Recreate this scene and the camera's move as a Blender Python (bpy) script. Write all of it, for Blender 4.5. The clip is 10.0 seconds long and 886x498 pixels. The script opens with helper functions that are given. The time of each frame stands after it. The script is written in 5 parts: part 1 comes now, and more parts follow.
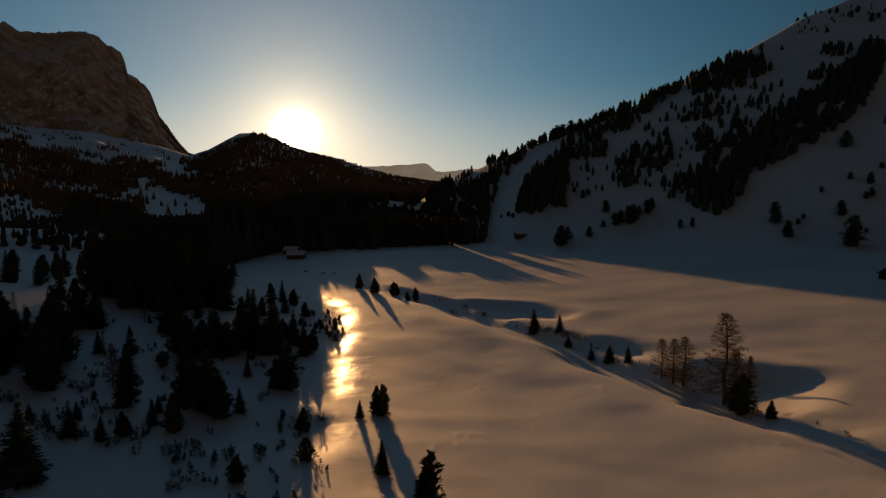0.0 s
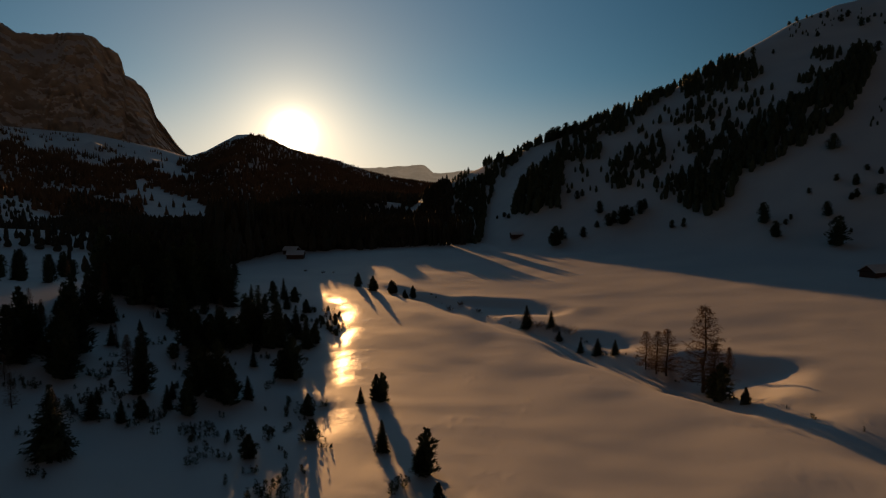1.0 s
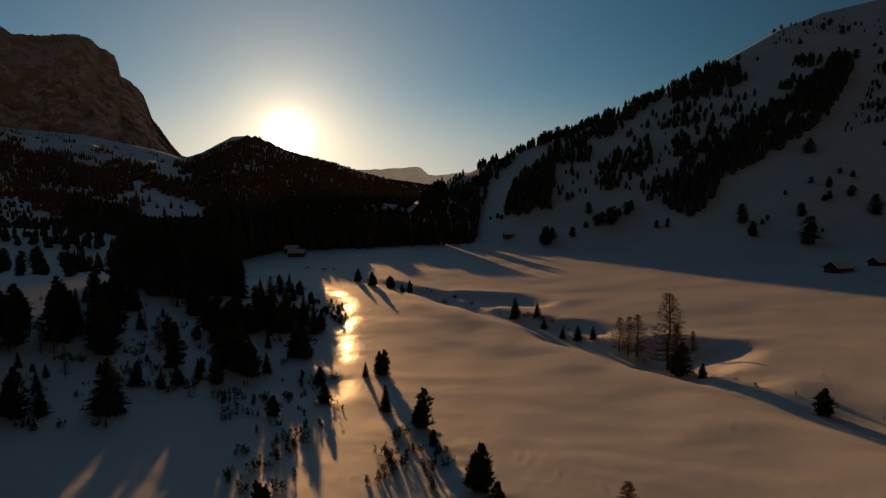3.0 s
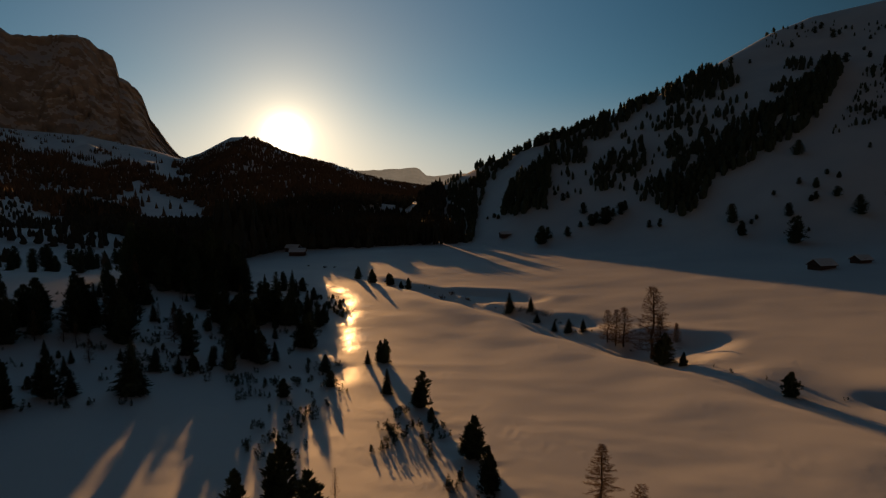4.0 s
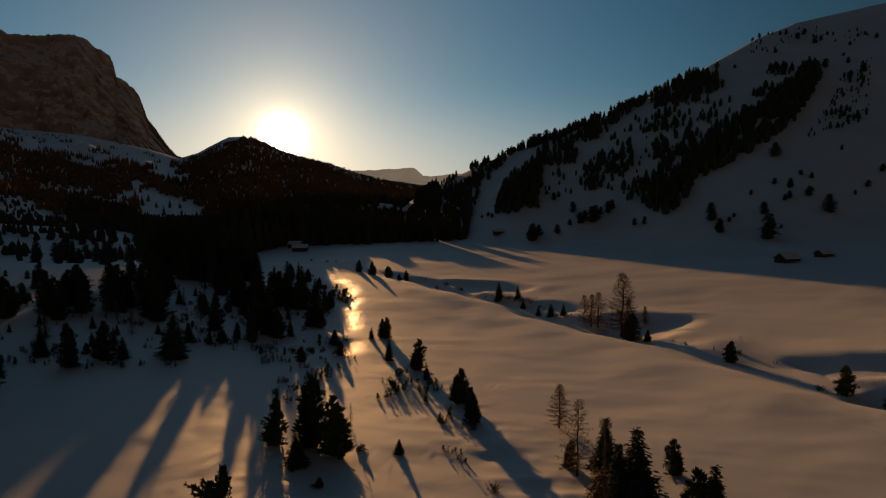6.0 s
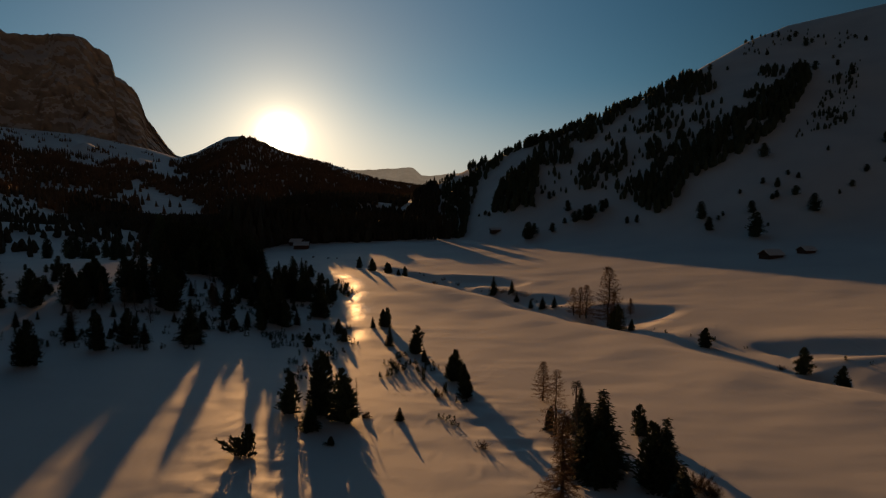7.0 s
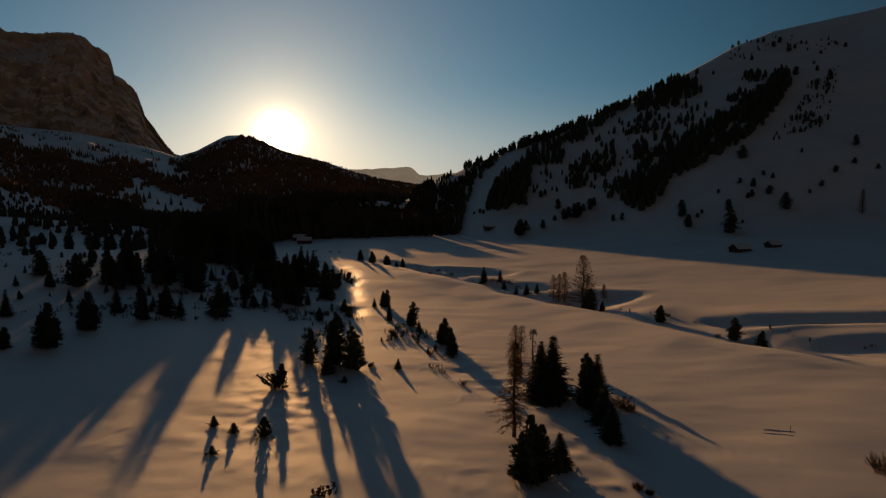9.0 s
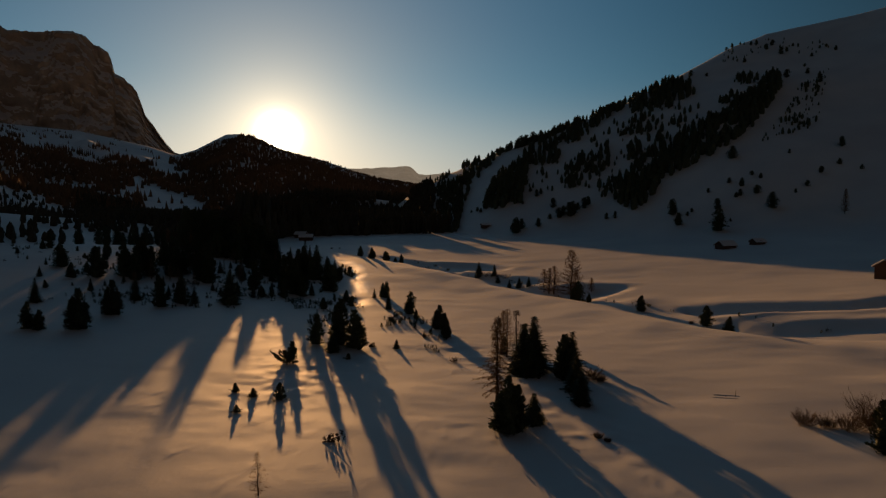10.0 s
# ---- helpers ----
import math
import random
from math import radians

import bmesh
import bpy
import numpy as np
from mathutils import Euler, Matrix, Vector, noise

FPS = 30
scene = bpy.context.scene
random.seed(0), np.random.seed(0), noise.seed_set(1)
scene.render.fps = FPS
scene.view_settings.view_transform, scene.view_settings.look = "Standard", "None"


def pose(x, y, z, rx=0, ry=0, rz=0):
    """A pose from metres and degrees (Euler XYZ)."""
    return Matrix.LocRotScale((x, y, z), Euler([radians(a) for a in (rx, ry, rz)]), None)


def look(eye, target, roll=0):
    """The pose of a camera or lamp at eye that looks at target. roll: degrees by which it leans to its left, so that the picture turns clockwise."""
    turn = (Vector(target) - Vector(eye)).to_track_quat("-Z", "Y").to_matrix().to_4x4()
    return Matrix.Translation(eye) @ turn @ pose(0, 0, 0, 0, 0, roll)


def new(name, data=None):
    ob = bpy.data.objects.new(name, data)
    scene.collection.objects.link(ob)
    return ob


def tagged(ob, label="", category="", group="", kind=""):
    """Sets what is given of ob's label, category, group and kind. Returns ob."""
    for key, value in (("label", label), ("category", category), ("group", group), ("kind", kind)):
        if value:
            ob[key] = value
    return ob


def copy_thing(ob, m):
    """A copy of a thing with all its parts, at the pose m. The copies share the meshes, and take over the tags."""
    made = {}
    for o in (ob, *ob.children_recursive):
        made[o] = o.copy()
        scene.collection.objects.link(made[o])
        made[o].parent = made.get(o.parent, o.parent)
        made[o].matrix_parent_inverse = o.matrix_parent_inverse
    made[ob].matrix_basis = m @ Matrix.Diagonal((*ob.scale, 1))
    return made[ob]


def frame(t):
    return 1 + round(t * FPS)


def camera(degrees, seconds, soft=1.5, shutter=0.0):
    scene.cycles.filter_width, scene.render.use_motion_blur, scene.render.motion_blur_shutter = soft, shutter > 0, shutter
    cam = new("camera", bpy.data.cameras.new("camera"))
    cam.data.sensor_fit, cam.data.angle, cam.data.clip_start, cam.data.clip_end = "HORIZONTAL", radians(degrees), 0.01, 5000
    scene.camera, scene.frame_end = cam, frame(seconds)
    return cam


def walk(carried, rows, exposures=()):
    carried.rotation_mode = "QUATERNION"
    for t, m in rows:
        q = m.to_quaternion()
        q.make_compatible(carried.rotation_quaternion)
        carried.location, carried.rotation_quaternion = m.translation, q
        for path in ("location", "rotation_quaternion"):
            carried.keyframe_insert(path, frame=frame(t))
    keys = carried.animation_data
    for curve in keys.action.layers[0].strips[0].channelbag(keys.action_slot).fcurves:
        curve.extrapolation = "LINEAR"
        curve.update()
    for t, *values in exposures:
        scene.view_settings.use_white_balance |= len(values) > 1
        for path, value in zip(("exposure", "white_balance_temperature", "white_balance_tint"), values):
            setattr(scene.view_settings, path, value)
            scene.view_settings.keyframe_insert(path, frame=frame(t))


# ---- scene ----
SUN_AZ, SUN_EL = 14.2, 5.15  # degrees to the left of +y, and above the horizon

cam = camera(71.0, 10.0, soft=1.25)
ROWS = [
    (0, -0.89, 34.02, 29.27, 1.07, -5.33, -0.23),
    (0.5, -0.67, 31.02, 29.24, 0.97, -5.28, -0.22),
    (1, -0.52, 28.09, 29.12, 0.82, -5.20, -0.22),
    (1.5, -0.44, 25.05, 29.03, 0.68, -5.13, -0.21),
    (2, -0.40, 21.92, 28.87, 0.56, -5.08, -0.18),
    (2.5, -0.34, 18.42, 28.78, 0.47, -5.05, -0.13),
    (4, -0.10, 7.83, 28.41, 0.19, -4.94, -0.06),
    (4.5, -0.07, 3.91, 28.19, 0.09, -4.93, -0.02),
    (5, 0.00, 0.00, 28.00, 0.01, -4.92, 0.01),
    (5.5, 0.21, -4.09, 27.84, -0.06, -4.91, 0.04),
    (7, 0.71, -17.09, 27.31, -0.28, -4.95, 0.11),
    (7.5, 0.88, -21.50, 27.06, -0.35, -4.95, 0.16),
    (8, 1.10, -26.19, 26.85, -0.41, -4.94, 0.19),
    (8.5, 1.40, -30.97, 26.63, -0.45, -4.96, 0.26),
    (9, 1.75, -35.94, 26.40, -0.49, -4.98, 0.33),
    (9.5, 2.12, -40.78, 26.17, -0.53, -4.99, 0.41),
    (10, 2.44, -45.78, 25.91, -0.58, -5.03, 0.50),
]


def flown(x, y, z, yaw, pitch, roll):
    a, b = radians(yaw), radians(pitch)
    ahead = Vector((-math.sin(a) * math.cos(b), math.cos(a) * math.cos(b), math.sin(b)))
    return look((x, y, z), Vector((x, y, z)) + ahead * 100, roll)


walk(cam, [(row[0], flown(*row[1:])) for row in ROWS])

# ---- sky, sun ----
a, b = radians(SUN_AZ), radians(SUN_EL)
TO_SUN = Vector((-math.sin(a) * math.cos(b), math.cos(a) * math.cos(b), math.sin(b)))

world = bpy.data.worlds.new("evening_sky")
scene.world = world
world.use_nodes = True
nt = world.node_tree
nt.nodes.clear()
N = nt.nodes.new
sky = N("ShaderNodeTexSky")
sky.sky_type = "NISHITA"
sky.sun_disc = False
sky.sun_elevation = radians(SUN_EL)
sky.sun_rotation = radians(-SUN_AZ)
sky.altitude, sky.air_density, sky.dust_density, sky.ozone_density = 1900, 1.1, 1.3, 1.0
coord = N("ShaderNodeTexCoord")
dot = N("ShaderNodeVectorMath")
dot.operation = "DOT_PRODUCT"
dot.inputs[1].default_value = TO_SUN
norm = N("ShaderNodeVectorMath")
norm.operation = "NORMALIZE"
nt.links.new(coord.outputs["Generated"], norm.inputs[0])
nt.links.new(norm.outputs[0], dot.inputs[0])
arc = N("ShaderNodeMath")
arc.operation = "ARCCOSINE"
nt.links.new(dot.outputs["Value"], arc.inputs[0])


def halo(width, strength, colour, power=1.6, opposite=False):
    """Light scattered round the sun, or round the point opposite it, falling off with the angle from it (width in degrees)."""
    angle = arc.outputs[0]
    if opposite:
        o = N("ShaderNodeMath")
        o.operation = "SUBTRACT"
        o.inputs[0].default_value = math.pi
        nt.links.new(angle, o.inputs[1])
        angle = o.outputs[0]
    q = N("ShaderNodeMath")
    q.operation = "MULTIPLY"
    q.inputs[1].default_value = 1 / radians(width)
    nt.links.new(angle, q.inputs[0])
    p = N("ShaderNodeMath")
    p.operation = "POWER"
    p.inputs[1].default_value = power
    nt.links.new(q.outputs[0], p.inputs[0])
    e = N("ShaderNodeMath")
    e.operation = "MULTIPLY"
    e.inputs[1].default_value = -1
    nt.links.new(p.outputs[0], e.inputs[0])
    x = N("ShaderNodeMath")
    x.operation = "EXPONENT"
    nt.links.new(e.outputs[0], x.inputs[0])
    bg = N("ShaderNodeBackground")
    bg.inputs[0].default_value = (*colour, 1)
    m = N("ShaderNodeMath")
    m.operation = "MULTIPLY"
    m.inputs[1].default_value = strength
    nt.links.new(x.outputs[0], m.inputs[0])
    nt.links.new(m.outputs[0], bg.inputs[1])
    return bg


base = N("ShaderNodeBackground")
base.inputs[1].default_value = 0.0075
nt.links.new(sky.outputs[0], base.inputs[0])
last = base
GLOWS = (
    (1.15, 6.0, (1.0, 0.9, 0.68), 1.8, False),
    (2.6, 1.2, (1.0, 0.72, 0.36), 1.0, False),
    (9.0, 0.55, (1.0, 0.74, 0.46), 1.0, False),
    (43.0, 0.22, (0.06, 0.5, 0.95), 2.6, False),
    (46.0, 0.06, (1.0, 0.6, 0.42), 2.0, True),  # rosy sky opposite the low sun, out of view, added to lift shaded faces
)
for glow_ in GLOWS:
    add = N("ShaderNodeAddShader")
    nt.links.new(last.outputs[0], add.inputs[0])
    nt.links.new(halo(*glow_).outputs[0], add.inputs[1])
    last = add
# paler air along the horizon: warm under the sun, greenish blue farther off
height_ = N("ShaderNodeSeparateXYZ")
nt.links.new(norm.outputs[0], height_.inputs[0])
for top_, glow_ in ((0.2, (31.0, 0.34, (1.0, 0.6, 0.22), 1.6)), (0.34, (40.0, 0.14, (0.3, 0.8, 0.9), 2.2))):
    fall = N("ShaderNodeMapRange")
    fall.interpolation_type = "SMOOTHERSTEP"
    fall.inputs["From Min"].default_value, fall.inputs["From Max"].default_value = 0.0, top_
    fall.inputs["To Min"].default_value, fall.inputs["To Max"].default_value = 1.0, 0.0
    nt.links.new(height_.outputs[2], fall.inputs["Value"])
    glow = halo(*glow_)
    level = N("ShaderNodeMath")
    level.operation = "MULTIPLY"
    nt.links.new(glow.inputs[1].links[0].from_socket, level.inputs[0])
    nt.links.new(fall.outputs[0], level.inputs[1])
    nt.links.new(level.outputs[0], glow.inputs[1])
    add = N("ShaderNodeAddShader")
    nt.links.new(last.outputs[0], add.inputs[0])
    nt.links.new(glow.outputs[0], add.inputs[1])
    last = add
end = N("ShaderNodeOutputWorld")
nt.links.new(last.outputs[0], end.inputs[0])

sun = new("sun", bpy.data.lights.new("sun", "SUN"))
sun.data.energy = 3.1
sun.data.angle = radians(0.6)
sun.data.color = (1.0, 0.49, 0.17)
sun.matrix_world = look(TO_SUN * 500, (0, 0, 0))
scene.view_settings.exposure = 0.0


# ---- materials ----
def material(name):
    m = bpy.data.materials.new(name)
    m.use_nodes = True
    return m, m.node_tree, m.node_tree.nodes["Principled BSDF"]


def mapped(t, scale=(1, 1, 1), which="Object"):
    c = t.nodes.new("ShaderNodeTexCoord")
    m = t.nodes.new("ShaderNodeMapping")
    m.inputs["Scale"].default_value = scale
    t.links.new(c.outputs[which], m.inputs["Vector"])
    return m.outputs[0]


def grain(t, where, scale, detail=4, rough_=0.5):
    n = t.nodes.new("ShaderNodeTexNoise")
    n.inputs["Scale"].default_value, n.inputs["Detail"].default_value, n.inputs["Roughness"].default_value = scale, detail, rough_
    t.links.new(where, n.inputs["Vector"])
    return n.outputs["Fac"]


def blend(t, fac, stops):
    r = t.nodes.new("ShaderNodeValToRGB")
    e = r.color_ramp.elements
    e[0].position, e[0].color = stops[0][0], (*stops[0][1], 1)
    e[1].position, e[1].color = stops[-1][0], (*stops[-1][1], 1)
    for p, c in stops[1:-1]:
        e.new(p).color = (*c, 1)
    t.links.new(fac, r.inputs[0])
    return r.outputs[0]


def relief(t, shader, fac, depth, strength=1.0, under=None):
    b_ = t.nodes.new("ShaderNodeBump")
    b_.inputs["Strength"].default_value, b_.inputs["Distance"].default_value = strength, depth
    t.links.new(fac, b_.inputs["Height"])
    if under is not None:
        t.links.new(under, b_.inputs["Normal"])
    t.links.new(b_.outputs[0], shader.inputs["Normal"])
    return b_.outputs[0]


def plain(name, dark, light, scale, roughness=0.8, depth=0.01, stretch=(1, 1, 1), per_piece=0.0):
    """A grained surface between two colours, with fine relief."""
    m, t, s = material(name)
    where = mapped(t, stretch)
    f = grain(t, where, scale, 5, 0.6)
    col = blend(t, f, ((0.3, dark), (0.72, light)))
    if per_piece:
        info = t.nodes.new("ShaderNodeObjectInfo")
        hsv = t.nodes.new("ShaderNodeHueSaturation")
        ramp = t.nodes.new("ShaderNodeMapRange")
        ramp.inputs["To Min"].default_value, ramp.inputs["To Max"].default_value = 1 - per_piece, 1 + per_piece
        t.links.new(info.outputs["Random"], ramp.inputs["Value"])
        t.links.new(ramp.outputs[0], hsv.inputs["Value"])
        t.links.new(col, hsv.inputs["Color"])
        col = hsv.outputs[0]
    t.links.new(col, s.inputs["Base Color"])
    s.inputs["Roughness"].default_value = roughness
    relief(t, s, f, depth, 0.6)
    return m


def snow_material():
    m, t, s = material("snow")
    where = mapped(t)
    broad = grain(t, where, 0.035, 4)
    drift = grain(t, mapped(t, (0.12, 0.16, 0.2)), 1.0, 5, 0.55)
    ripple = grain(t, mapped(t, (0.9, 0.35, 0.5)), 1.0, 5, 0.6)
    fine = grain(t, where, 2.6, 5, 0.65)
    col = blend(t, broad, ((0.3, (0.74, 0.75, 0.77)), (0.7, (0.86, 0.86, 0.86))))
    # wind-polished icy crust along the small frozen brook
    xyz = t.nodes.new("ShaderNodeSeparateXYZ")
    t.links.new(where, xyz.inputs[0])

    def calc(op, p, q):
        n = t.nodes.new("ShaderNodeMath")
        n.operation = op
        for k, v in enumerate((p, q)):
            if isinstance(v, (int, float)):
                n.inputs[k].default_value = v
            else:
                t.links.new(v, n.inputs[k])
        return n.outputs[0]

    bend = calc("MAXIMUM", calc("SUBTRACT", xyz.outputs[1], 185.0), 0.0)
    axis = calc("ADD", calc("MULTIPLY", calc("SUBTRACT", xyz.outputs[1], 120.0), -0.14), -17.8)
    axis = calc("SUBTRACT", axis, calc("MULTIPLY", calc("MULTIPLY", bend, bend), 0.01))
    off = calc("SUBTRACT", xyz.outputs[0], axis)
    across = calc("MAXIMUM", calc("MULTIPLY", off, -1.0), calc("MULTIPLY", off, 0.7))  # frays out on the meadow side
    patch = calc("ADD", calc("MULTIPLY", grain(t, where, 0.11, 5, 0.7), 13.0), calc("MULTIPLY", grain(t, mapped(t, (0.55, 0.16, 0.5)), 1.0, 4, 0.6), 4.0))
    wide = calc("SUBTRACT", calc("SUBTRACT", patch, across), 5.2)
    ford = calc("DIVIDE", calc("SUBTRACT", xyz.outputs[1], 119.0), 5.0)  # snowed over at one place
    wide = calc("SUBTRACT", wide, calc("MULTIPLY", calc("POWER", 2.718, calc("MULTIPLY", calc("MULTIPLY", ford, ford), -1.0)), 4.0))
    reach = calc("SUBTRACT", 60.0, calc("ABSOLUTE", calc("SUBTRACT", xyz.outputs[1], 163.0), 0))
    ice = t.nodes.new("ShaderNodeMath")
    ice.operation, ice.use_clamp = "MULTIPLY", True
    t.links.new(calc("MULTIPLY", wide, 0.3), ice.inputs[0])
    clamp = t.nodes.new("ShaderNodeClamp")
    t.links.new(calc("MULTIPLY", reach, 0.08), clamp.inputs[0])
    t.links.new(clamp.outputs[0], ice.inputs[1])
    ruf = t.nodes.new("ShaderNodeMapRange")
    ruf.inputs["To Min"].default_value, ruf.inputs["To Max"].default_value = 0.68, 0.4
    t.links.new(ice.outputs[0], ruf.inputs["Value"])
    t.links.new(ruf.outputs[0], s.inputs["Roughness"])
    t.links.new(col, s.inputs["Base Color"])
    gloss = t.nodes.new("ShaderNodeMapRange")
    gloss.inputs["To Min"].default_value, gloss.inputs["To Max"].default_value = 0.38, 1.0
    t.links.new(ice.outputs[0], gloss.inputs["Value"])
    t.links.new(gloss.outputs[0], s.inputs["Specular IOR Level"])
    n1 = relief(t, s, drift, 0.12, 0.25)
    n2 = relief(t, s, ripple, 0.06, 0.45, n1)
    # sharp wind-carved crust in patches
    carve = t.nodes.new("ShaderNodeTexNoise")
    carve.noise_type = "RIDGED_MULTIFRACTAL"
    carve.inputs["Scale"].default_value, carve.inputs["Detail"].default_value = 1.0, 4
    t.links.new(mapped(t, (0.75, 0.32, 0.5)), carve.inputs["Vector"])
    where_carved = blend(t, grain(t, where, 0.07, 3), ((0.48, (0, 0, 0)), (0.62, (1, 1, 1))))
    cut = calc("MULTIPLY", carve.outputs["Fac"], where_carved)
    n3 = relief(t, s, cut, 0.1, 0.7, n2)
    n4 = relief(t, s, fine, 0.025, 0.6, n3)
    scales = calc("MULTIPLY", grain(t, mapped(t, (1.1, 0.9, 1.0)), 1.0, 3, 0.6), ice.outputs[0])  # rippled ice
    relief(t, s, scales, 0.09, 0.9, n4)
    return m


SNOW = snow_material()
BARK = plain("bark", (0.035, 0.026, 0.02), (0.11, 0.085, 0.065), 9, 0.9, 0.02, (1, 1, 0.25))
DEADWOOD = plain("grey_deadwood", (0.09, 0.075, 0.06), (0.2, 0.17, 0.14), 12, 0.85, 0.01, (1, 1, 0.2))
PINE = plain("stone_pine_needles", (0.03, 0.044, 0.024), (0.075, 0.1, 0.05), 2.2, 0.75, 0.02, (1, 1, 1), 0.25)
SPRUCE = plain("spruce_needles", (0.026, 0.04, 0.022), (0.066, 0.088, 0.045), 2.6, 0.75, 0.02, (1, 1, 1), 0.25)
LARCH = plain("bare_larch_twigs", (0.12, 0.065, 0.03), (0.27, 0.155, 0.075), 3.0, 0.85, 0.01, (1, 1, 1), 0.2)
TWIG = plain("leafless_brushwood", (0.06, 0.036, 0.022), (0.14, 0.09, 0.055), 4.0, 0.9, 0.01)
WOODS = plain("far_wood", (0.034, 0.034, 0.021), (0.08, 0.066, 0.04), 0.05, 0.9, 0.3)
MOUNTAIN_WOODS = plain("larch_and_spruce_forest", (0.075, 0.05, 0.028), (0.22, 0.125, 0.065), 0.012, 0.9, 0.3)
PLANK = plain("weathered_planks", (0.075, 0.036, 0.025), (0.16, 0.078, 0.05), 3.5, 0.8, 0.01, (0.25, 1, 6))
ROOFSNOW = plain("roof_snow", (0.72, 0.73, 0.76), (0.86, 0.86, 0.86), 1.5, 0.65, 0.05)


def rock_material():
    m, t, s = material("cliff_rock")
    where = mapped(t, (0.004, 0.004, 0.012))
    f = grain(t, where, 1.6, 8, 0.62)
    rock = blend(t, f, ((0.25, (0.3, 0.24, 0.2)), (0.5, (0.42, 0.35, 0.29)), (0.75, (0.54, 0.47, 0.4))))
    g = t.nodes.new("ShaderNodeNewGeometry")
    xyz = t.nodes.new("ShaderNodeSeparateXYZ")
    t.links.new(g.outputs["Normal"], xyz.inputs[0])
    spots = grain(t, mapped(t, (0.012, 0.012, 0.03)), 1.5, 6, 0.65)
    up = t.nodes.new("ShaderNodeMath")
    up.operation = "MULTIPLY_ADD"
    up.inputs[1].default_value = 0.9
    t.links.new(spots, up.inputs[0])
    t.links.new(xyz.outputs[2], up.inputs[2])
    lie = blend(t, up.outputs[0], ((0.98, (0, 0, 0)), (1.2, (0.6, 0.6, 0.6))))
    mix = t.nodes.new("ShaderNodeMix")
    mix.data_type = "RGBA"
    t.links.new(lie, mix.inputs[0])
    t.links.new(rock, mix.inputs[6])
    mix.inputs[7].default_value = (0.78, 0.79, 0.82, 1)
    t.links.new(mix.outputs[2], s.inputs["Base Color"])
    s.inputs["Roughness"].default_value = 0.9
    relief(t, s, f, 18.0, 0.4)
    return m


ROCK = rock_material()


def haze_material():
    """The plain far backdrop of pale hills. Emission imitates haze about as bright as the evening air."""
    m, t, s = material("far_hills_haze_glow")
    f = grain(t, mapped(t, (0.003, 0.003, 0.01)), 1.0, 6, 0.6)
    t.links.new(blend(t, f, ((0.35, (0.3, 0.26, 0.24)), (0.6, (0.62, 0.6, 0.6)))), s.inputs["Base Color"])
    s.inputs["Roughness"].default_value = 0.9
    # warm haze in front of the hills, put in as glow
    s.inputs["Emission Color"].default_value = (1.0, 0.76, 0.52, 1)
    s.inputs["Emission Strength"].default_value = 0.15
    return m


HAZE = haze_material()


# ---- mesh helpers ----
def sheet(name, x, y, z, mat, wrap=False, smooth=True):
    """A mesh from grids of coordinates."""
    rows, cols = x.shape
    me = bpy.data.meshes.new(name)
    i = np.arange(rows * cols).reshape(rows, cols)
    if wrap:
        i = np.concatenate([i, i[:, :1]], 1)
    f = np.stack([i[:-1, :-1], i[:-1, 1:], i[1:, 1:], i[1:, :-1]], -1).reshape(-1, 4)
    me.from_pydata(np.stack([x, y, z], -1).reshape(-1, 3).tolist(), [], f.tolist())
    me.polygons.foreach_set("use_smooth", [smooth] * len(me.polygons))
    me.materials.append(mat)
    return new(name, me)


def solid(name, verts, faces, mat, parent=None, label="", smooth=False):
    me = bpy.data.meshes.new(name)
    me.from_pydata([tuple(v) for v in verts], [], [tuple(q) for q in faces])
    if smooth:
        me.polygons.foreach_set("use_smooth", [True] * len(me.polygons))
    me.materials.append(mat)
    ob = new(name, me)
    if parent is not None:
        ob.parent = parent
    if label:
        tagged(ob, label)
    return ob


def part(name, bm, mat, parent, label=""):
    me = bpy.data.meshes.new(name)
    bm.to_mesh(me)
    bm.free()
    me.materials.append(mat)
    ob = new(name, me)
    ob.parent = parent
    if label:
        tagged(ob, label)
    return ob


